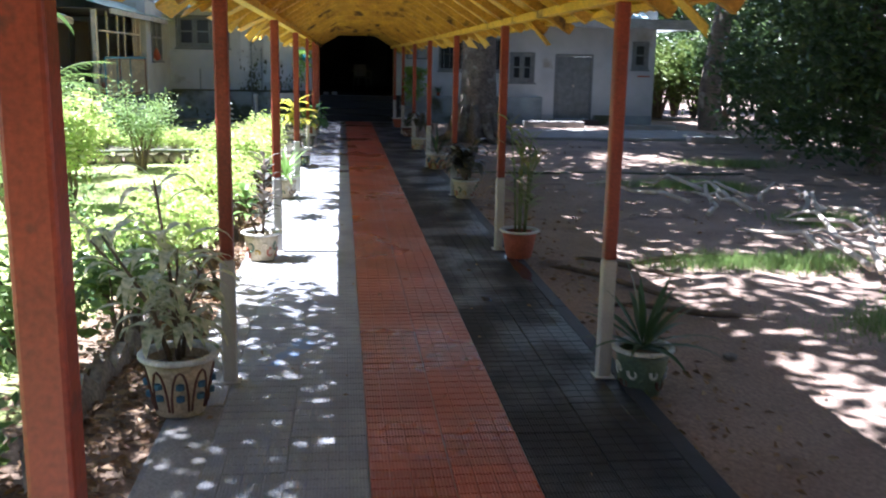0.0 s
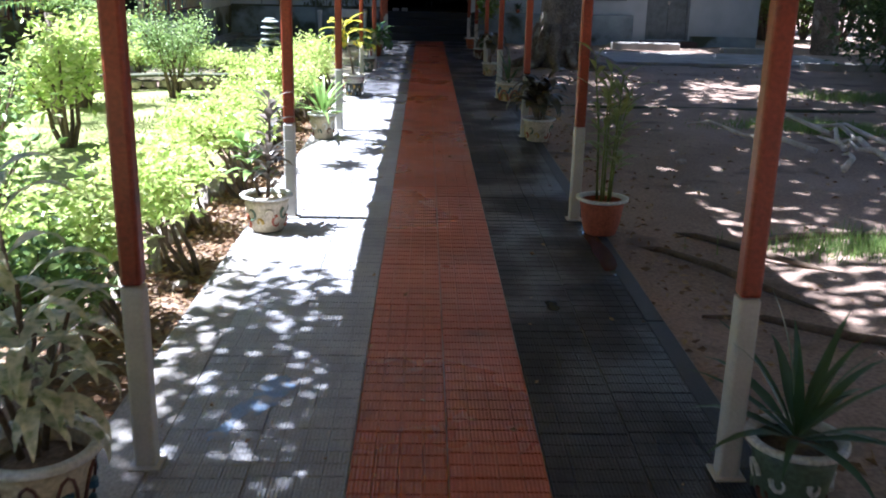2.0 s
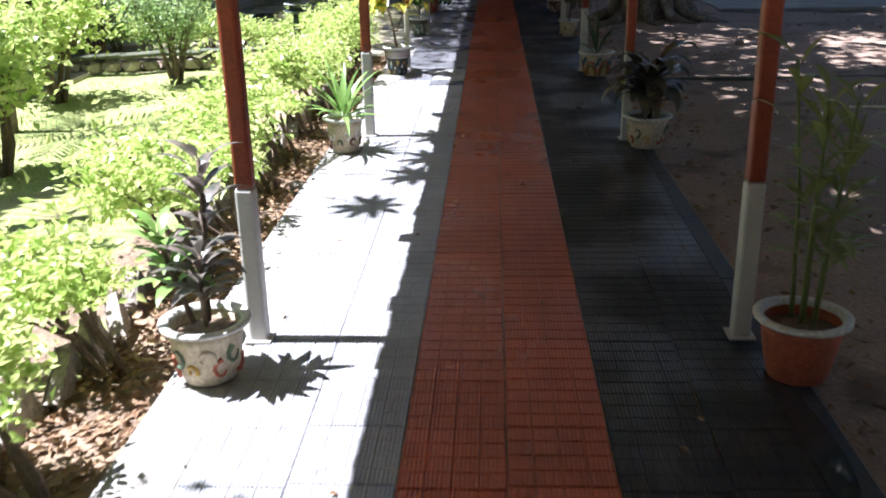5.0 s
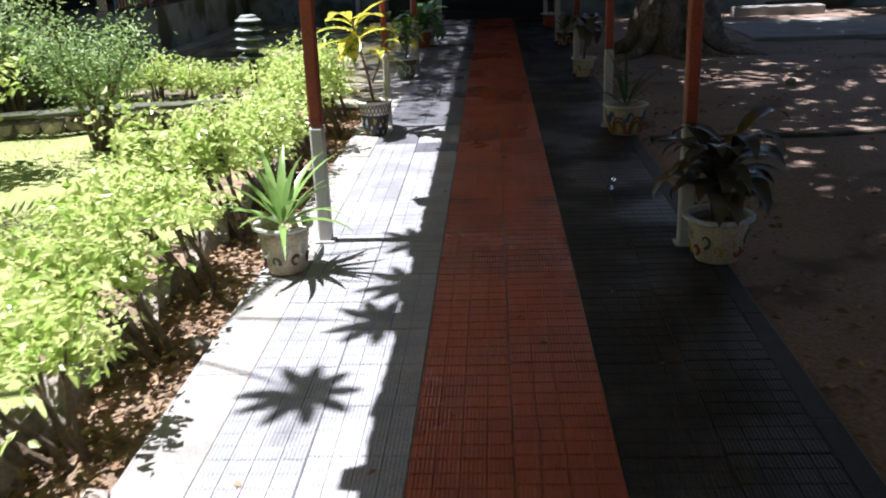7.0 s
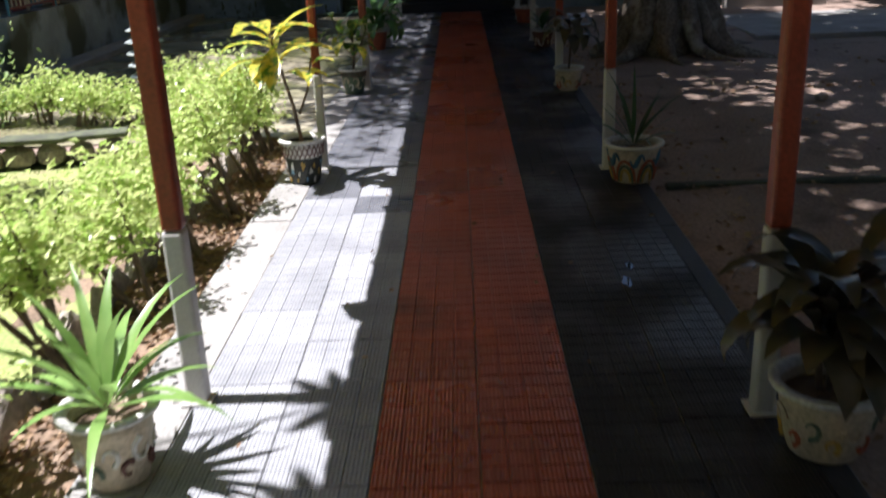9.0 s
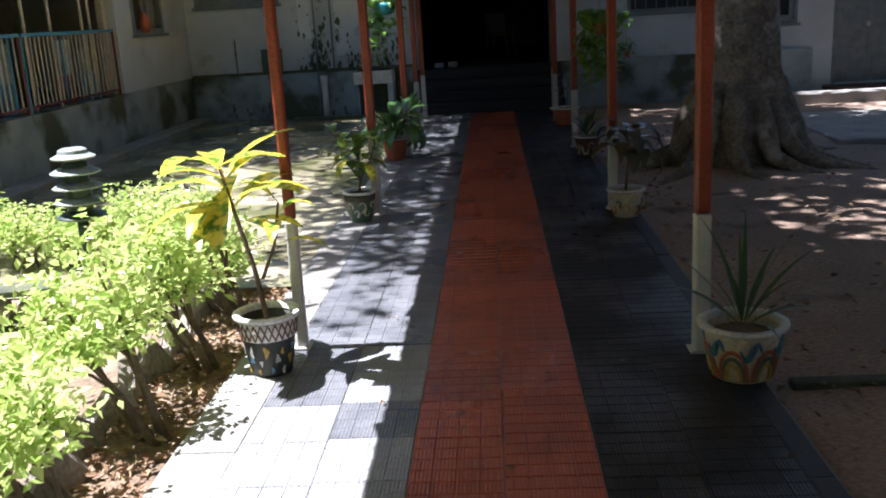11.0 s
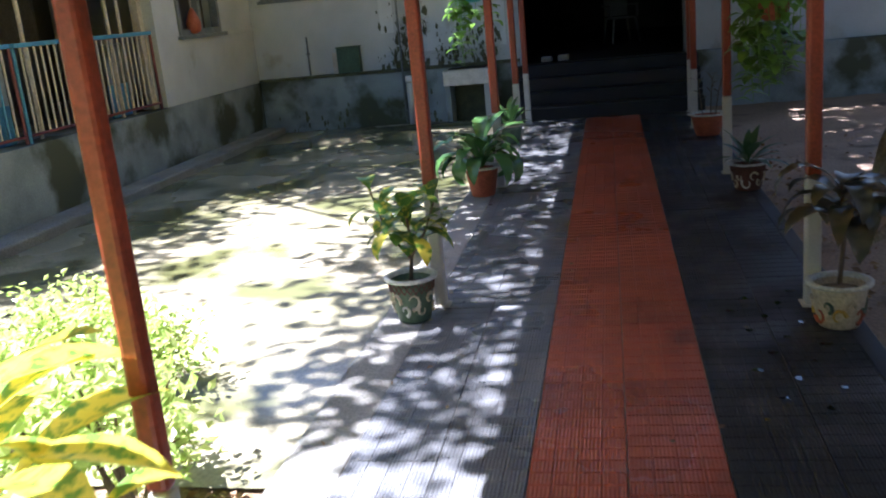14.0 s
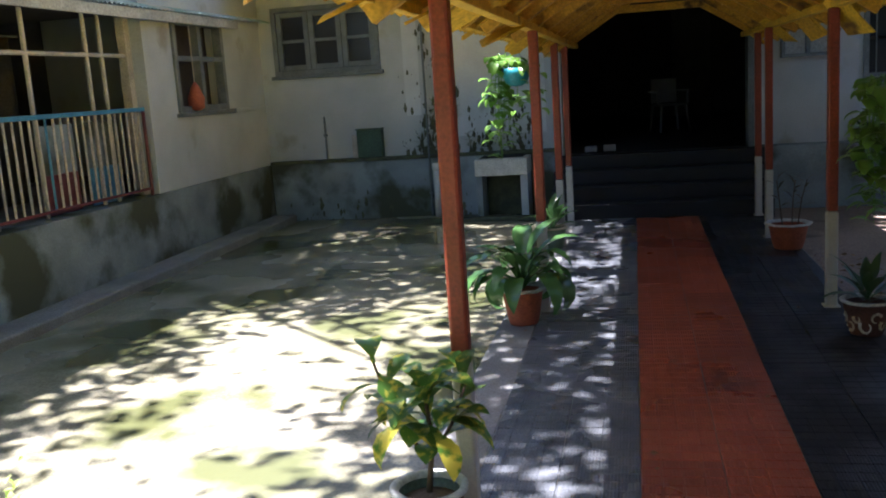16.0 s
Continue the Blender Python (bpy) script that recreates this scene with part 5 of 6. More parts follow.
tree(-5.06, 2.4, [(0, 0, -0.1, 0.2), (0.1, 0.1, 1.6, 0.17), (0.3, 0.2, 3.4, 0.14)], [(0.6, 0.3, 4.8, 1.0, 1.4, 0.4), (2.4, 0.8, 4.7, 0.9, 1.6, 0.55), (2.5, 3.2, 4.7, 0.8, 1.5, 0.5), (1.4, 2.4, 4.9, 0.8, 1.0, 0.4), (2.6, 4.3, 4.7, 0.6, 0.7, 0.4)], 7200, 0.16, M_TREE, "garden tree with a spreading crown by the walk", 25)
tree(4.1, 3.2, [(0, 0, -0.1, 0.25), (0, 0.1, 2.0, 0.22), (0.1, 0.1, 4.4, 0.2)], [(-3.2, 0, 6.8, 2.2, 2.6, 0.8), (-3.6, 4.0, 6.8, 2.1, 2.6, 0.8), (-0.2, 2.6, 6.6, 2.2, 2.4, 0.8), (-3.6, 7.8, 7.0, 2.0, 2.6, 0.8), (-0.6, 6.8, 6.8, 2.2, 2.6, 0.8)], 7800, 0.26, M_TREE, "tall tree shading the sandy yard", 28)


# unseen trees added round the yard and behind the wing to block sky light
tree(8.8, 4.5, [(0, 0, -0.1, 0.3), (0.1, 0, 1.4, 0.26), (0.0, 0.2, 2.8, 0.22)], [(0, 0, 3.4, 2.2, 4.4, 2.2), (-2.6, 0, 5.4, 2.0, 4.4, 1.0), (0, -6.5, 3.4, 2.2, 3.4, 2.2), (-2.6, -6.5, 5.4, 2.0, 3.4, 1.0), (0.5, -2.0, 6.6, 3.0, 7.0, 1.3), (-2.2, -3.0, 6.8, 2.6, 6.0, 0.9), (-3.3, 5.6, 4.6, 1.5, 3.4, 0.8), (-4.0, -0.5, 5.0, 1.4, 3.6, 0.8)], 33000, 0.34, M_TREE, "unseen dense tree added beside the yard to block sky", 51)
for k, (x, y) in enumerate(((-12.6, 3.0), (-12.8, 10.5), (-12.8, 18.0), (-12.6, 25.5))):
    tree(x, y, [(0, 0, -0.1, 0.3), (0.1, 0, 2.0, 0.26), (0.0, 0.2, 4.4, 0.22)], [(0, 0, 5.6, 2.2, 3.6, 2.2), (0.4, 1.2, 7.6, 2.0, 3.4, 1.4), (-0.2, -1.0, 3.6, 1.6, 3.2, 1.4)], 9000, 0.34, M_TREE, "unseen tall tree added behind the wing to block sky", 60 + k)

# two more added trees, out of view, darken the walk from the south
for k, (x, y) in enumerate(((-5.5, -3.8), (4.8, -3.8))):
    tree(x, y, [(0, 0, -0.1, 0.28), (0.1, 0, 1.4, 0.24), (0.0, 0.2, 2.8, 0.2)], [(0, 0, 2.8, 3.4, 1.6, 1.6), (0.3, 0, 5.4, 3.6, 1.9, 1.6), (-2.0, 0.2, 4.2, 2.2, 1.6, 1.6), (2.0, 0.2, 4.2, 2.2, 1.6, 1.6)], 14000, 0.34, M_TREE, "unseen dense tree added by the south wall to block sky", 70 + k)


def palm_leaf(parent, at, heading, rise, size, mat):
    """A hand-shaped leaf of nine lobes at the end of a long stalk."""
    a = Vector(at)
    b = a + Vector((math.cos(heading) * math.cos(rise), math.sin(heading) * math.cos(rise), math.sin(rise))) * size * 1.9
    st = part("leaf_stalk", tube(bmesh.new(), [a, a.lerp(b, 0.5) + Vector((0, 0, 0.08)), b], [0.014, 0.011, 0.007], 6), M_POTHOS, parent, smooth=True)
    verts, faces = [], []
    for i in range(9):
        v, f = blade(b, heading + (i - 4) * 0.62, -0.25, size * (1.0 - 0.06 * abs(i - 4)), size * 0.27, droop=0.5, seg=5, shape=0.5)
        n = len(verts)
        verts += v
        faces += [tuple(n + q for q in w) for w in f]
    sheet("leaf_blade", verts, faces, mat, st, smooth=True)


papaya = thing("papaya_tree", (-4.68, 9.6, GROUND), "slender papaya tree with hand-shaped leaves over the garden", "tree")
part("trunk", tube(bmesh.new(), [(0, 0, 0), (0.05, 0.1, 1.5), (0.2, 0.5, 3.2), (0.4, 0.9, 4.3)], [0.09, 0.075, 0.06, 0.05], 10), M_BARK, papaya, smooth=True)
part("limb", tube(bmesh.new(), [(0.3, 0.7, 3.7), (0.9, 1.0, 4.15), (1.6, 1.3, 4.3), (1.85, 2.4, 4.35)], [0.045, 0.035, 0.028, 0.02], 8), M_BARK, papaya, smooth=True)
g = random.Random(19)
for i in range(12):
    palm_leaf(papaya, (0.37, 0.85, 4.0 + 0.025 * i), 1.6 + i * 0.28, 0.05 + 0.06 * i + g.uniform(-0.1, 0.1), g.uniform(0.36, 0.46), M_SWORD)
for x, y, h in ((1.6, 1.2, -0.55), (1.72, 1.6, -0.1), (1.8, 2.1, -0.15), (1.85, 2.4, 0.4)):
    palm_leaf(papaya, (x, y, 4.3), h, 0.1, 0.34, M_SWORD)

for k, (x, y, h) in enumerate(((10.1, 30.4, 2.4), (11.4, 32.5, 3.0), (10.4, 34.6, 3.2), (12.9, 32.4, 2.8))):
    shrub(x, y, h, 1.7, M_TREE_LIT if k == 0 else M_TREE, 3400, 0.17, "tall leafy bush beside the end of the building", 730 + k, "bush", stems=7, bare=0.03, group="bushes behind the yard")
tree(11.8, 38.0, [(0, 0, -0.1, 0.3), (0, 0.1, 2.0, 0.25), (0.2, 0.1, 4.0, 0.2)], [(0, 0, 5.2, 3.4, 2.0, 2.0), (-1.0, -0.5, 2.6, 3.0, 1.6, 1.8), (2.6, 0, 3.2, 2.6, 1.8, 2.2)], 14000, 0.26, M_TREE, "broad dark tree far behind the building", 81)
for k in range(9):
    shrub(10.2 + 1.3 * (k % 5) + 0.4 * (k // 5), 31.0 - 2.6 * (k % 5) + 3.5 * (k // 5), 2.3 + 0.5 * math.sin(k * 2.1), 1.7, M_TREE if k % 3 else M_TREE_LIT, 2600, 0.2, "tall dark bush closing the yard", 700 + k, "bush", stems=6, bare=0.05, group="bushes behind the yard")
tree(-9.3, 24.5, [(0, 0, -0.1, 0.3), (0.1, 0, 2.0, 0.26), (0.3, 0.1, 4.2, 0.2), (0.6, 0.0, 5.6, 0.1)], [(0.8, -0.9, 7.4, 1.7, 1.7, 0.7), (2.8, 1.0, 7.4, 1.9, 1.9, 0.7), (0.4, 2.4, 7.2, 1.8, 1.7, 0.7), (3.0, -1.5, 7.2, 1.5, 1.2, 0.6), (5.35, -4.5, 7.0, 0.5, 3.7, 0.7), (5.85, -4.5, 7.0, 0.45, 3.7, 0.6), (5.25, 1.0, 7.0, 0.65, 2.4, 0.8), (5.8, 1.4, 7.0, 0.4, 2.2, 0.6), (1.9, -4.2, 7.2, 1.2, 2.0, 0.7), (3.6, -0.6, 7.3, 1.5, 1.9, 0.6)], 25000, 0.18, M_TREE, "tall tree behind the wing, its crown over the court", 33)


# ---- the sandy yard ----
def rock(bm, x, y, z, r, g, squash=0.6):
    made = bmesh.ops.create_icosphere(bm, subdivisions=1, radius=1.0)["verts"]
    for v in made:
        k = 1 + 0.35 * noise.noise(v.co * 1.7 + Vector((x * 3, y * 3, 0)))
        v.co = Vector((x + v.co.x * r * k, y + v.co.y * r * k * 0.8, z + v.co.z * r * squash * k))


g = random.Random(31)
pile = thing("branch_pile", (4.7, 9.6, GROUND), "heap of pale dry fallen branches on the sand", "branches")
for i in range(26):
    x, y = g.uniform(-0.9, 0.9), g.uniform(-2.6, 3.0)
    x += -0.12 * y
    a, l = g.uniform(0.9, 2.4), g.uniform(0.7, 1.9)
    pts = [(x + l * s * math.cos(a) + 0.06 * math.sin(5 * s + i), y + l * s * math.sin(a) + 0.08 * math.cos(4 * s + i), 0.06 + 0.16 * math.sin(math.pi * s) * g.random() + 0.07) for s in (0, 0.25, 0.5, 0.75, 1)]
    part("branch", tube(bmesh.new(), pts, [0.034, 0.03, 0.025, 0.018, 0.01], 6), M_DRY, pile, smooth=True)
for way in (((1.32, 8.3), (1.48, 8.14), (1.74, 7.7), (1.98, 7.24), (2.2, 7.0)), ((1.6, 8.62), (1.86, 8.45), (2.05, 8.15), (2.28, 7.83), (2.6, 7.6)), ((2.1, 8.3), (2.35, 8.43), (2.6, 8.5), (3.1, 8.55), (3.5, 8.45)), ((1.45, 7.0), (1.75, 6.85), (2.1, 6.62), (2.45, 6.5), (2.8, 6.25))):
    x0, y0 = way[0]
    rt = thing("tree_root", (x0, y0, GROUND + 0.03), "thin dark root creeping over the sand", "root", "roots in the sand")
    pts = [(x - x0 + g.uniform(-0.03, 0.03), y - y0 + g.uniform(-0.03, 0.03), z) for (x, y), z in zip(way, (-0.01, 0.025, 0.035, 0.03, -0.015))]
    part("root", tube(bmesh.new(), pts, [0.01, 0.02, 0.026, 0.019, 0.006], 7), M_TWIG, rt, smooth=True)
slab = thing("concrete_slab", (0, 0, 0), "broken concrete paving slab lying in the sand", "slab")
part("slab", box(bmesh.new(), 3.9, 8.9, 21.6, 24.2, GROUND, GROUND + 0.09, bevel=0.02), M_CONCRETE, slab)
for x0, x1, y0, y1, h, lab in ((4.6, 6.3, 25.6, 25.95, 0.2, "loose pale stone plank before the door"), (7.2, 8.7, 25.0, 25.3, 0.16, "loose pale stone plank near the corner"), (7.6, 9.8, 21.0, 21.3, 0.18, "loose pale stone plank on the sand")):
    t = tagged(part("stone_plank", box(bmesh.new(), x0, x1, y0, y1, GROUND + 0.02, GROUND + h, bevel=0.02), M_CONCRETE, None), lab, "plank")
tagged(part("kerb_drain", box(bmesh.new(), 1.3, 6.2, 14.98, 15.06, GROUND - 0.02, GROUND + 0.06, bevel=0.01), M_MOULD_SHADE, None), "thin dark drain edging across the sand", "kerb", kind="structure")


def tuft_field(name, spots, count, height, mat, label, seed, base_z):
    q = np.random.default_rng(seed)
    verts, faces = [], []
    for cx, cy, rx, ry in spots:
        for _ in range(count):
            u, v = q.normal(size=2) * 0.5
            x, y = cx + u * rx, cy + v * ry
            a, h = q.uniform(0, 6.28), height * q.uniform(0.5, 1.3)
            w = 0.0045
            dx, dy = math.cos(a), math.sin(a)
            n = len(verts)
            lean = q.uniform(0.1, 0.7) * h
            verts += [(x - dy * w, y + dx * w, base_z), (x + dy * w, y - dx * w, base_z), (x + dx * lean, y + dy * lean, base_z + h)]
            faces.append((n, n + 1, n + 2))
    return tagged(sheet(name, verts, faces, mat), label, "grass", kind="stuff")


tuft_field("grass_tufts", [(4.45, 13.5, 0.9, 0.35), (5.0, 13.2, 0.5, 0.3), (3.0, 8.2, 0.7, 0.3), (3.7, 8.25, 0.8, 0.35), (3.5, 6.2, 0.6, 0.35), (4.2, 6.4, 0.8, 0.5), (5.2, 10.6, 0.5, 0.4), (6.6, 16.5, 1.0, 0.5)], 1500, 0.12, M_SHRUB, "tufts of green grass in the sand", 3, GROUND + 0.02)
q = np.random.default_rng(8)
lx, ly = q.uniform(-8.5, -1.8, 42000), q.uniform(2.5, 16.2, 42000)
tuft_field("grass_lawn", [(x, y, 0.02, 0.02) for x, y in zip(lx, ly)], 1, 0.03, M_GRASS, "short sunlit lawn grass", 4, GROUND + 0.015)


def litter(name, boxes, mat, size, label, seed):
    q = np.random.default_rng(seed)
    c = np.concatenate([np.stack([q.uniform(x0, x1, n), q.uniform(y0, y1, n), np.full(n, z)], 1) for x0, x1, y0, y1, z, n in boxes])
    c[:, 2] += q.uniform(0, 0.02, len(c))
    return tagged(leaf_cloud(name, c, size, mat, None, q, flat=0.12), label, "leaf litter", kind="stuff")


litter("leaf_litter", [(-1.68, -1.28, 3, 16.7, GROUND + 0.055, 4200), (-2.2, -1.6, 3, 8, GROUND + 0.055, 900), (1.2, 1.7, 3, 24, GROUND + 0.05, 800), (1.4, 6.5, 4, 24, GROUND + 0.05, 900)], M_LITTER, 0.055, "dry brown leaves scattered on the ground", 6)
g = random.Random(41)
edging = thing("stone_edging", (0, 0, 0), "row of tilted rough stones edging the planting bed", "edging")
y = 4.2
while y < 16.4:
    l = g.uniform(0.2, 0.3)
    bm = box(bmesh.new(), -0.035, 0.035, -l / 2, l / 2, -0.1, 0.1, bevel=0.012)
    for v in bm.verts:
        v.co += Vector((g.uniform(-0.01, 0.01), g.uniform(-0.015, 0.015), g.uniform(-0.02, 0.02)))
    bmesh.ops.transform(bm, matrix=pose(-1.68 + g.uniform(-0.03, 0.03), y, GROUND + 0.06, 36 + g.uniform(-12, 12), g.uniform(-18, 5), g.uniform(-22, 22)), verts=bm.verts[:])
    part("stone", bm, M_STONE, edging)
    y += l + g.uniform(0.0, 0.1)
wall_low = thing("low_stone_wall", (0, 0, 0), "low dry stone border with a flat dark capping", "garden wall")
for i in range(26):
    s = i / 25
    x, y = -2.75 - 5.6 * s, 16.35 - 1.35 * s
    bm = bmesh.new()
    rock(bm, x, y, GROUND + 0.11, g.uniform(0.11, 0.16), g, 0.75)
    part("stone", bm, M_STONE, wall_low)
    if i % 2 == 0:
        bm = box(bmesh.new(), -0.235, 0.235, -0.12, 0.12, -0.02, 0.02, bevel=0.008)
        bmesh.ops.transform(bm, matrix=pose(x - 0.11, y, GROUND + 0.235, g.uniform(-2, 2), g.uniform(-2, 2), 13.5), verts=bm.verts[:])
        part("capping", bm, M_MOULD_SHADE, wall_low)


for x, y, r in ((-1.31, 10.95, 0.07), (-1.29, 9.75, 0.08), (-1.2, 16.8, 0.06), (-1.4, 7.2, 0.06), (1.9, 5.6, 0.05), (2.4, 11.0, 0.06), (3.2, 17.5, 0.08), (4.6, 7.0, 0.1), (3.7, 5.6, 0.07)):
    bm = bmesh.new()
    rock(bm, 0, 0, 0, r, g, 0.55)
    st = tagged(part("loose_stone", bm, M_STONE, None), "loose dark stone lying on the ground", "stone", "loose stones")
    st.matrix_basis = pose(x, y, GROUND + 0.06 + r * 0.3, 0, 0, 70 * x)
litter("fallen_leaves", [(-1.2, 1.05, 3.5, 26, 0.002, 110)], M_LITTER, 0.035, "few small dry leaves and petals on the tiles", 16)
# paler patches on the wall, a little proud of it
for x0, x1, z0, z1 in ((-3.22, -3.02, 1.3, 2.65), (-2.6, -1.4, 1.0, 2.6)):
    tagged(part("trim_repaint", boxed(x0, x1, FACE - 0.005, FACE - 0.001, z0, z1, bevel=0), M_PALE_WALL, None), "paler patch on the whitewashed wall", "paint patch", kind="structure")


# ---- things by the building ----
crate = thing("green_crate", (-3.72, FACE - 0.07, 0.787), "old dark green crate standing on the ledge", "crate")
part("body", boxed(-0.17, 0.17, -0.06, 0.06, 0.0, 0.36, bevel=0.012), M_BIN, crate)
part("lid", boxed(-0.18, 0.18, -0.07, 0.065, 0.362, 0.38), M_BIN, crate)
part("board", boxed(-0.25, -0.18, -0.02, 0.0, 0.0, 0.3), M_PALE_BAR, crate)
drain = thing("drain_pipe", (-2.82, FACE - 0.2, GROUND + 0.07), "white plastic drain pipe standing before the plinth", "pipe")
part("pipe", lathe_at([(0.055, 0), (0.055, 0.66), (0.05, 0.66), (0.05, 0.4)], 16), M_PLASTIC, drain, smooth=True)
part("cap", lathe_at([(0.062, 0.62), (0.064, 0.63), (0.064, 0.7), (0.05, 0.71), (0.01, 0.712)], 16), M_PLASTIC, drain, smooth=True)
for x, z0, z1 in ((-2.93, -0.03, 2.6), (-4.35, 0.79, 1.35), (-2.66, 0.79, 1.95)):
    t = thing("wall_pipe", (x, FACE - 0.125 if z0 < 0.5 else FACE - 0.03, z0), "thin rusty water pipe fixed to the wall", "pipe", "wall pipes")
    part("pipe", tube(bmesh.new(), [(0, 0, 0), (0, 0, z1 - z0)], 0.014, 8), M_GREY_WOOD, t)
    part("clip", boxed(-0.025, 0.025, -0.016, 0.024, 0.3, 0.33), M_GREY_WOOD, t)
sink = thing("wash_trough", (-1.93, FACE - 0.105, GROUND + 0.07), "white cement wash trough on two supports", "sink")
part("basin", box(bmesh.new(), -0.33, 0.33, -0.5, -0.01, 0.55, 0.76, bevel=0.015), M_POT_WHITE, sink)
# dark slab on the solid basin, painted shade of a hollow
part("basin_hollow", boxed(-0.27, 0.27, -0.44, -0.07, 0.764, 0.772), M_SHADE_CEMENT, sink)
part("support", boxed(-0.32, -0.25, -0.45, -0.01, 0.0, 0.548), M_PLINTH, sink)
part("support", boxed(0.23, 0.32, -0.45, -0.01, 0.0, 0.548), M_WALL, sink)
# dark board stands in for the shade beneath the basin
part("back_shadow_board", boxed(-0.25, 0.23, -0.06, -0.02, 0.0, 0.548), M_MOULD_SHADE, sink)
tagged(part("kerb_wing", box(bmesh.new(), WING - 0.02, WING + 0.42, 14.5, FACE - 1.0, GROUND - 0.02, GROUND + 0.075, bevel=0.02), M_COURT, None), "low mossy concrete apron along the foot of the wing", "kerb", kind="structure")
tagged(part("kerb_sink", boxed(-3.2, -1.3, FACE - 0.75, FACE - 0.64, GROUND, GROUND + 0.13, bevel=0.015), M_MOULD_SHADE, None), "mossy low kerb round the wash place", "kerb", kind="structure")
g = random.Random(55)
for i, (x, z) in enumerate(((-3.05, 0.79), (-2.75, 0.79), (-2.4, 0.79), (-2.15, 0.79), (-1.75, 0.79), (-2.85, 1.25), (-2.55, 1.2), (-2.0, 0.79))):
    w = thing("wall_weed", (x, FACE - 0.06 if z < 1 else FACE - 0.02, z), "small weed growing from the mouldy wall", "weed", "weeds on the wall")
    part("stem", tube(bmesh.new(), [(0, 0, 0), (0.02, -0.03, 0.12), (0.0, -0.05, 0.25)], 0.004, 5), M_TWIG, w)
    for k in range(9):
        leaf_part(w, M_SHRUB if i % 2 else M_DARKSWORD, (0, -0.02 - 0.005 * k, 0.05 + 0.025 * k), k * 2.4, 0.5, g.uniform(0.07, 0.13), 0.035, droop=1.2, seg=3)
house = thing("letter_house", (1.72, FACE - 0.004, 1.72), "house-shaped grey wooden wall box on a shelf", "wall box")
for a, b, c, d in ((-0.3, 0.3, 0.0, 0.04), (-0.3, -0.26, 0.04, 0.3), (0.26, 0.3, 0.04, 0.3), (-0.02, 0.02, 0.04, 0.48)):
    part("slat", boxed(a, b, -0.12, -0.002, c, d), M_GREY_WOOD, house)
for s in (-1, 1):
    bm = box(bmesh.new(), -0.22, 0.22, -0.07, 0.07, -0.015, 0.015, bevel=0.003)
    bmesh.ops.transform(bm, matrix=pose(s * 0.17, -0.075, 0.4, 0, s * 35, 0), verts=bm.verts[:])
    part("roof_board", bm, M_GREY_WOOD, house)
part("back_board", boxed(-0.26, 0.26, -0.012, -0.003, 0.04, 0.3), M_FASCIA, house)
fern = pot("potted_fern", 2.35, FACE - 0.06, 0.055, 0.09, M_TERRACOTTA, M_TERRACOTTA, "little dark fern on the plinth top", z=0.702)
rosette(fern, (0, 0, 0.08), 16, 0.24, 0.05, M_DARKSWORD, random.Random(3), (0.2, 1.3), 1.4)
shelf_fan = thing("red_hook_bar", (8.4, FACE - 0.004, 1.33), "short red bar fixed to the wall", "bar")
part("bar", boxed(-0.16, 0.2, -0.06, -0.001, 0.0, 0.04), M_TERRACOTTA, shelf_fan)
bag = thing("red_bag", (WING + 0.03, 25.1, 1.56), "small red bag hanging at the wing window", "bag")
part("sack", lathe_at([(0.02, 0.0), (0.085, 0.03), (0.095, 0.14), (0.05, 0.26), (0.012, 0.32)], 12), M_TERRACOTTA, bag, smooth=True)
part("cord", tube(bmesh.new(), [(0, 0, 0.31), (0, 0, 0.95)], 0.006, 5), M_PALE_BAR, bag)


def plastic_chair(x, y, z, turn):
    c = thing("plastic_chair", (x, y, z), "plastic armchair in the hall, greyed for the shade there", "chair", turn=turn)
    part("seat", boxed(-0.22, 0.22, -0.22, 0.22, 0.41, 0.44, bevel=0.012), M_CHAIR, c)
    part("backrest", boxed(-0.22, 0.22, 0.2, 0.235, 0.46, 0.85, bevel=0.014), M_CHAIR, c)
    for sx in (-1, 1):
        for sy in (-1, 1):
            part("leg", tube(bmesh.new(), [(sx * 0.25, sy * 0.24, 0), (sx * 0.2, sy * 0.2, 0.41)], [0.018, 0.026], 8), M_CHAIR, c)
        part("armrest", boxed(sx * 0.25 - 0.025, sx * 0.25 + 0.025, -0.2, 0.22, 0.63, 0.66, bevel=0.01), M_CHAIR, c)
        part("arm_post", boxed(sx * 0.25 - 0.02, sx * 0.25 + 0.02, -0.19, -0.15, 0.44, 0.628, bevel=0.006), M_CHAIR, c)
    return c


plastic_chair(0.25, 31.0, FLOOR, 20)
shoe = thing("pair_of_blocks", (-0.85, FACE + 0.35, FLOOR), "two pale low objects on the hall floor", "blocks")
part("block", boxed(-0.1, 0.06, -0.08, 0.08, 0, 0.08, bevel=0.02), M_CHAIR, shoe)
part("block", boxed(0.14, 0.3, -0.08, 0.08, 0, 0.09, bevel=0.02), M_CHAIR, shoe)


# ---- the paved walk ----
TILE = 0.345
tagged(part("pavement_walk", boxed(-1.26, 1.17, -6.0, 26.2, GROUND - 0.1, -0.008, bevel=0.006), M_JOINT, None), "concrete bed of the covered walk", "pavement", kind="structure")


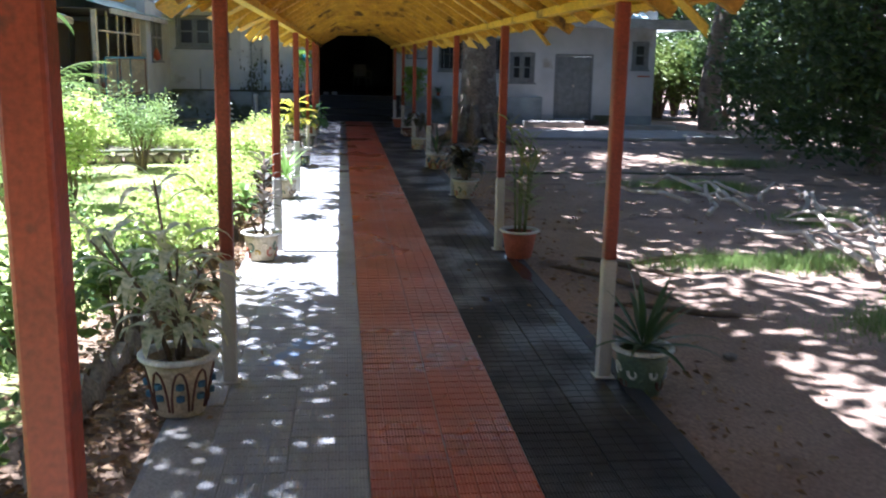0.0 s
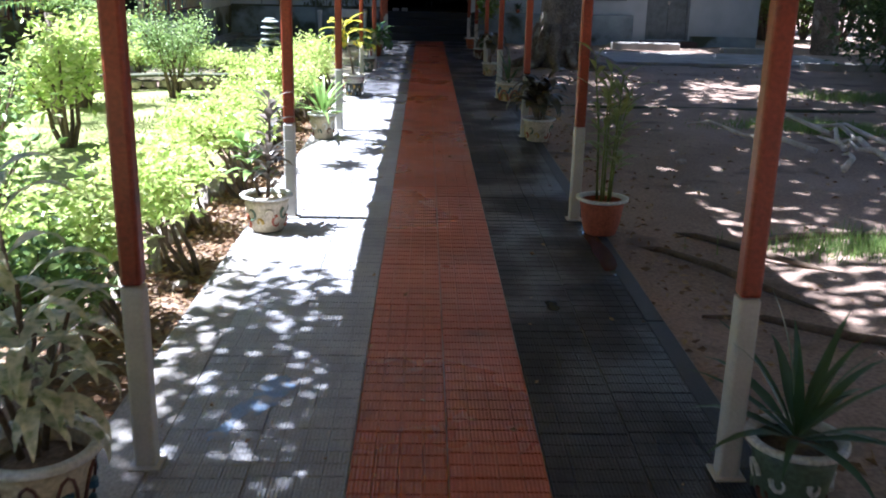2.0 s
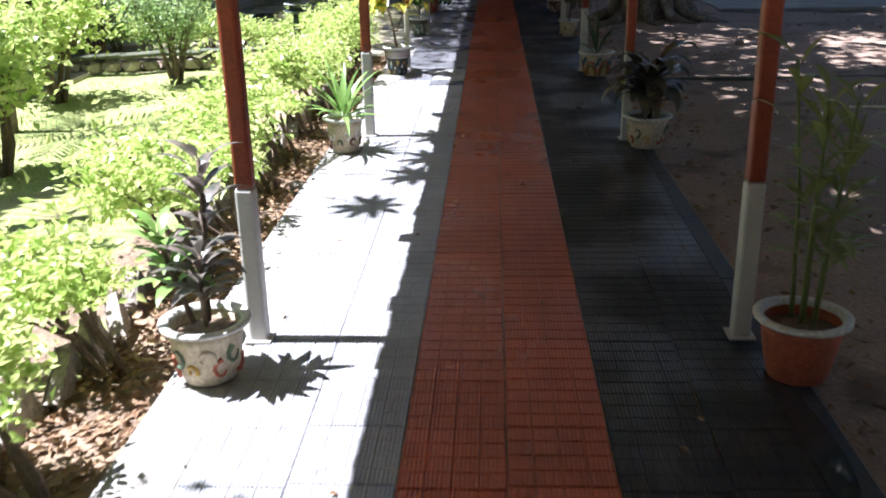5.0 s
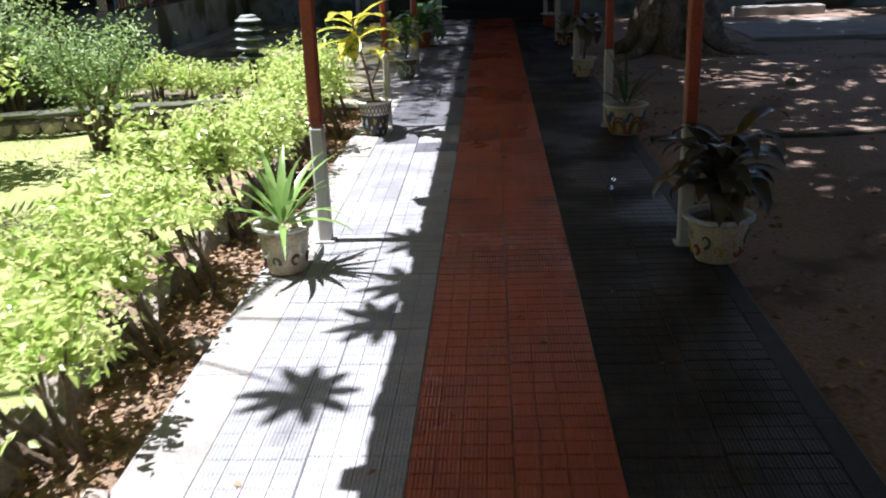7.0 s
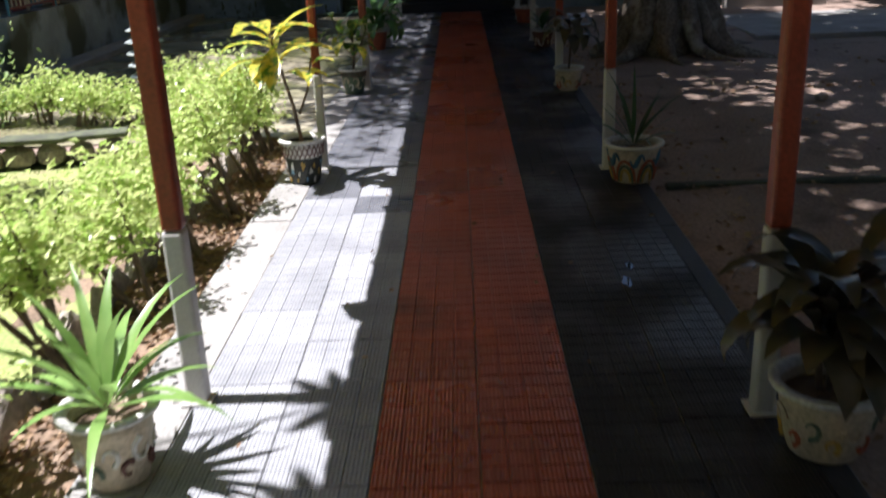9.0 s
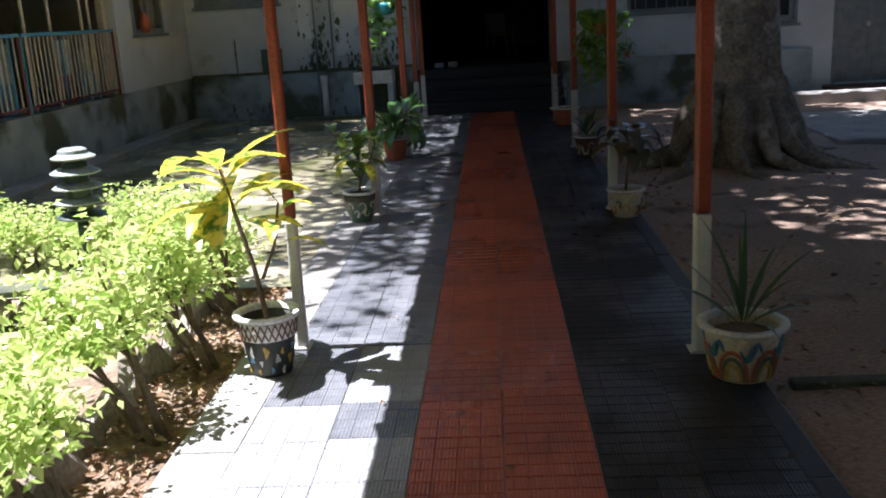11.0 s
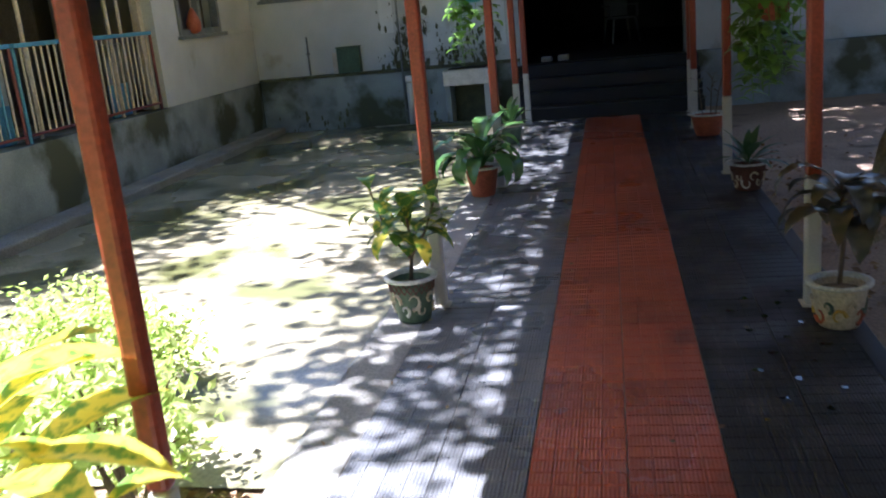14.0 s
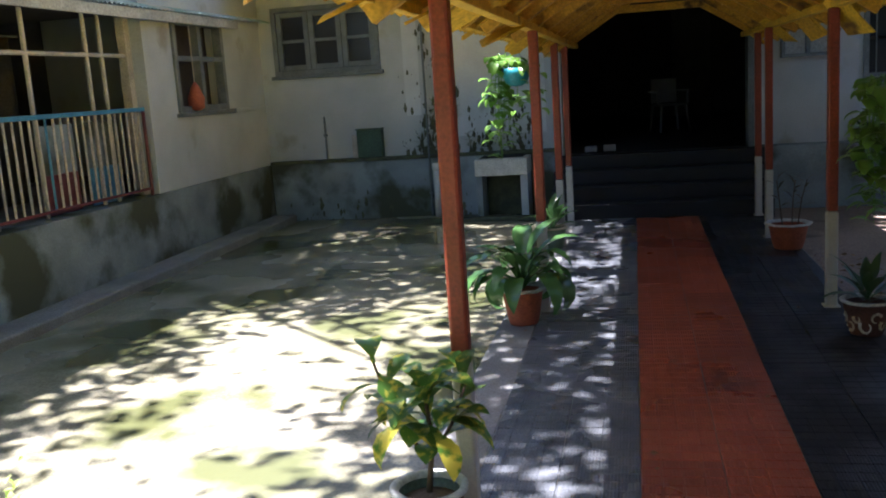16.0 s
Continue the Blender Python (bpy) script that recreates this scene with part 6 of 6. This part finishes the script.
def tile_mesh(name, mat, pads=4, gap=0.005, h=0.0045):
    bm = bmesh.new()
    half = TILE / 2 - 0.002
    box(bm, -half, half, -half, half, -0.012, -h)
    c = 2 * half / pads
    for i in range(pads):
        for j in range(pads):
            x0, y0 = -half + c * i + gap / 2, -half + c * j + gap / 2
            x1, y1 = x0 + c - gap, y0 + c - gap
            s = 0.0016
            lo = [bm.verts.new(v) for v in ((x0, y0, -h), (x1, y0, -h), (x1, y1, -h), (x0, y1, -h))]
            hi = [bm.verts.new(v) for v in ((x0 + s, y0 + s, 0), (x1 - s, y0 + s, 0), (x1 - s, y1 - s, 0), (x0 + s, y1 - s, 0))]
            bm.faces.new(hi)
            for k in range(4):
                bm.faces.new((lo[k], lo[(k + 1) % 4], hi[(k + 1) % 4], hi[k]))
    me = bpy.data.meshes.new(name)
    bm.to_mesh(me)
    bm.free()
    me.materials.append(mat)
    return me


g = random.Random(61)
for lab, nm, x0, mat in (("strip of ribbed red cement tiles down the middle", "pavement_red", -0.31, M_RED_TILE), ("strip of ribbed grey cement tiles beside the garden", "pavement_grey", -1.0, M_GREY_TILE), ("strip of damp grey cement tiles, darkened further for shade", "pavement_damp", 0.38, M_DAMP_SHADE_TILE)):
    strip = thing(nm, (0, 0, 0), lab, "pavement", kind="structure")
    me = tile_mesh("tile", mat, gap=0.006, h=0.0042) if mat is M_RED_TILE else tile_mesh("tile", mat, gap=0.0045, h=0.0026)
    # grey tiles turn darker and glossier beyond about y 15.6
    me_far = tile_mesh("tile", M_FAR_TILE, gap=0.0045, h=0.0026) if mat is M_GREY_TILE else me
    n = 0
    for i in range(2):
        for j in range(77):
            t = new("tile", me_far if -0.28 + TILE * j + g.uniform(-1.0, 1.0) + 0.5 * i > 15.6 else me)
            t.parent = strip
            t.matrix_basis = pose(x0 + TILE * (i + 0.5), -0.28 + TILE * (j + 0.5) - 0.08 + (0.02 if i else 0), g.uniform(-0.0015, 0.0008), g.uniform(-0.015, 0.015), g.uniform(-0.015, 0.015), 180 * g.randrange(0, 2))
margin = thing("pavement_margin", (0, 0, 0), "worn concrete margins along the tiled walk", "pavement", kind="structure")
for x0, x1, mm in ((-1.25, -1.003, M_CONCRETE), (1.0705, 1.165, M_EDGE)):
    y = -3.0
    while y < 26.1:
        l = min(g.uniform(0.9, 1.6), 26.15 - y)
        part("slab", box(bmesh.new(), x0 + (g.uniform(0, 0.015) if x0 < 0 else 0.0), x1 - 0.002, y + 0.004, y + l - 0.004, -0.06, -0.001 - g.uniform(0, 0.004), bevel=0.004), mm, margin)
        y += l
M_WATER = bpy.data.materials.new("water_film")
M_WATER.use_nodes = True
_g = M_WATER.node_tree.nodes["Principled BSDF"]
_g.inputs["Base Color"].default_value = (0.035, 0.04, 0.045, 1)
_g.inputs["Roughness"].default_value = 0.03
for cx, cy, rx, ry, seed in ((1.05, 7.9, 0.06, 0.42, 3), *((0.56 + 0.4 * ((k * 0.618) % 1), 17.2 + 0.095 * k, 0.012 + 0.014 * ((k * 0.37) % 1), 0.012 + 0.01 * ((k * 0.71) % 1), 20 + k) for k in range(17)), (0.62, 6.9, 0.03, 0.08, 1), (0.75, 13.3, 0.02, 0.05, 2), (0.8, 13.5, 0.02, 0.04, 5)):
    bm = bmesh.new()
    ring = []
    for k in range(48):
        a = 2 * math.pi * k / 48
        q = 1 + 0.55 * noise.noise(Vector((1.6 * math.cos(a), 1.6 * math.sin(a), seed * 7.3)))
        ring.append(bm.verts.new((rx * q * math.cos(a), ry * q * math.sin(a), 0.0)))
    bm.faces.new(ring)
    pd = tagged(part("puddle", bm, M_WATER, None), "shallow puddle shining on the dark tiles", "puddle", "puddles")
    pd.matrix_basis = pose(cx, cy, 0.003)
for dx, dy, rx, ry, seed in ((0.32, 0.55, 0.07, 0.2, 11), (0.2, 0.24, 0.03, 0.07, 12)):
    bm = bmesh.new()
    ring = []
    for k in range(40):
        a = 2 * math.pi * k / 40
        q = 1 + 0.7 * noise.noise(Vector((1.9 * math.cos(a), 1.9 * math.sin(a), seed * 5.1)))
        ring.append(bm.verts.new((rx * q * math.cos(a), ry * q * math.sin(a), 0.0)))
    bm.faces.new(ring)
    spill = tagged(part("paint_spill", bm, M_SPILT_BLUE, None), "faded blue paint spilt on the grey tiles", "paint stain", "paint spills")
    spill.matrix_basis = pose(POSTS_L[1][0] + dx, POSTS_L[1][1] + dy, 0.003, 0, 0, -18)
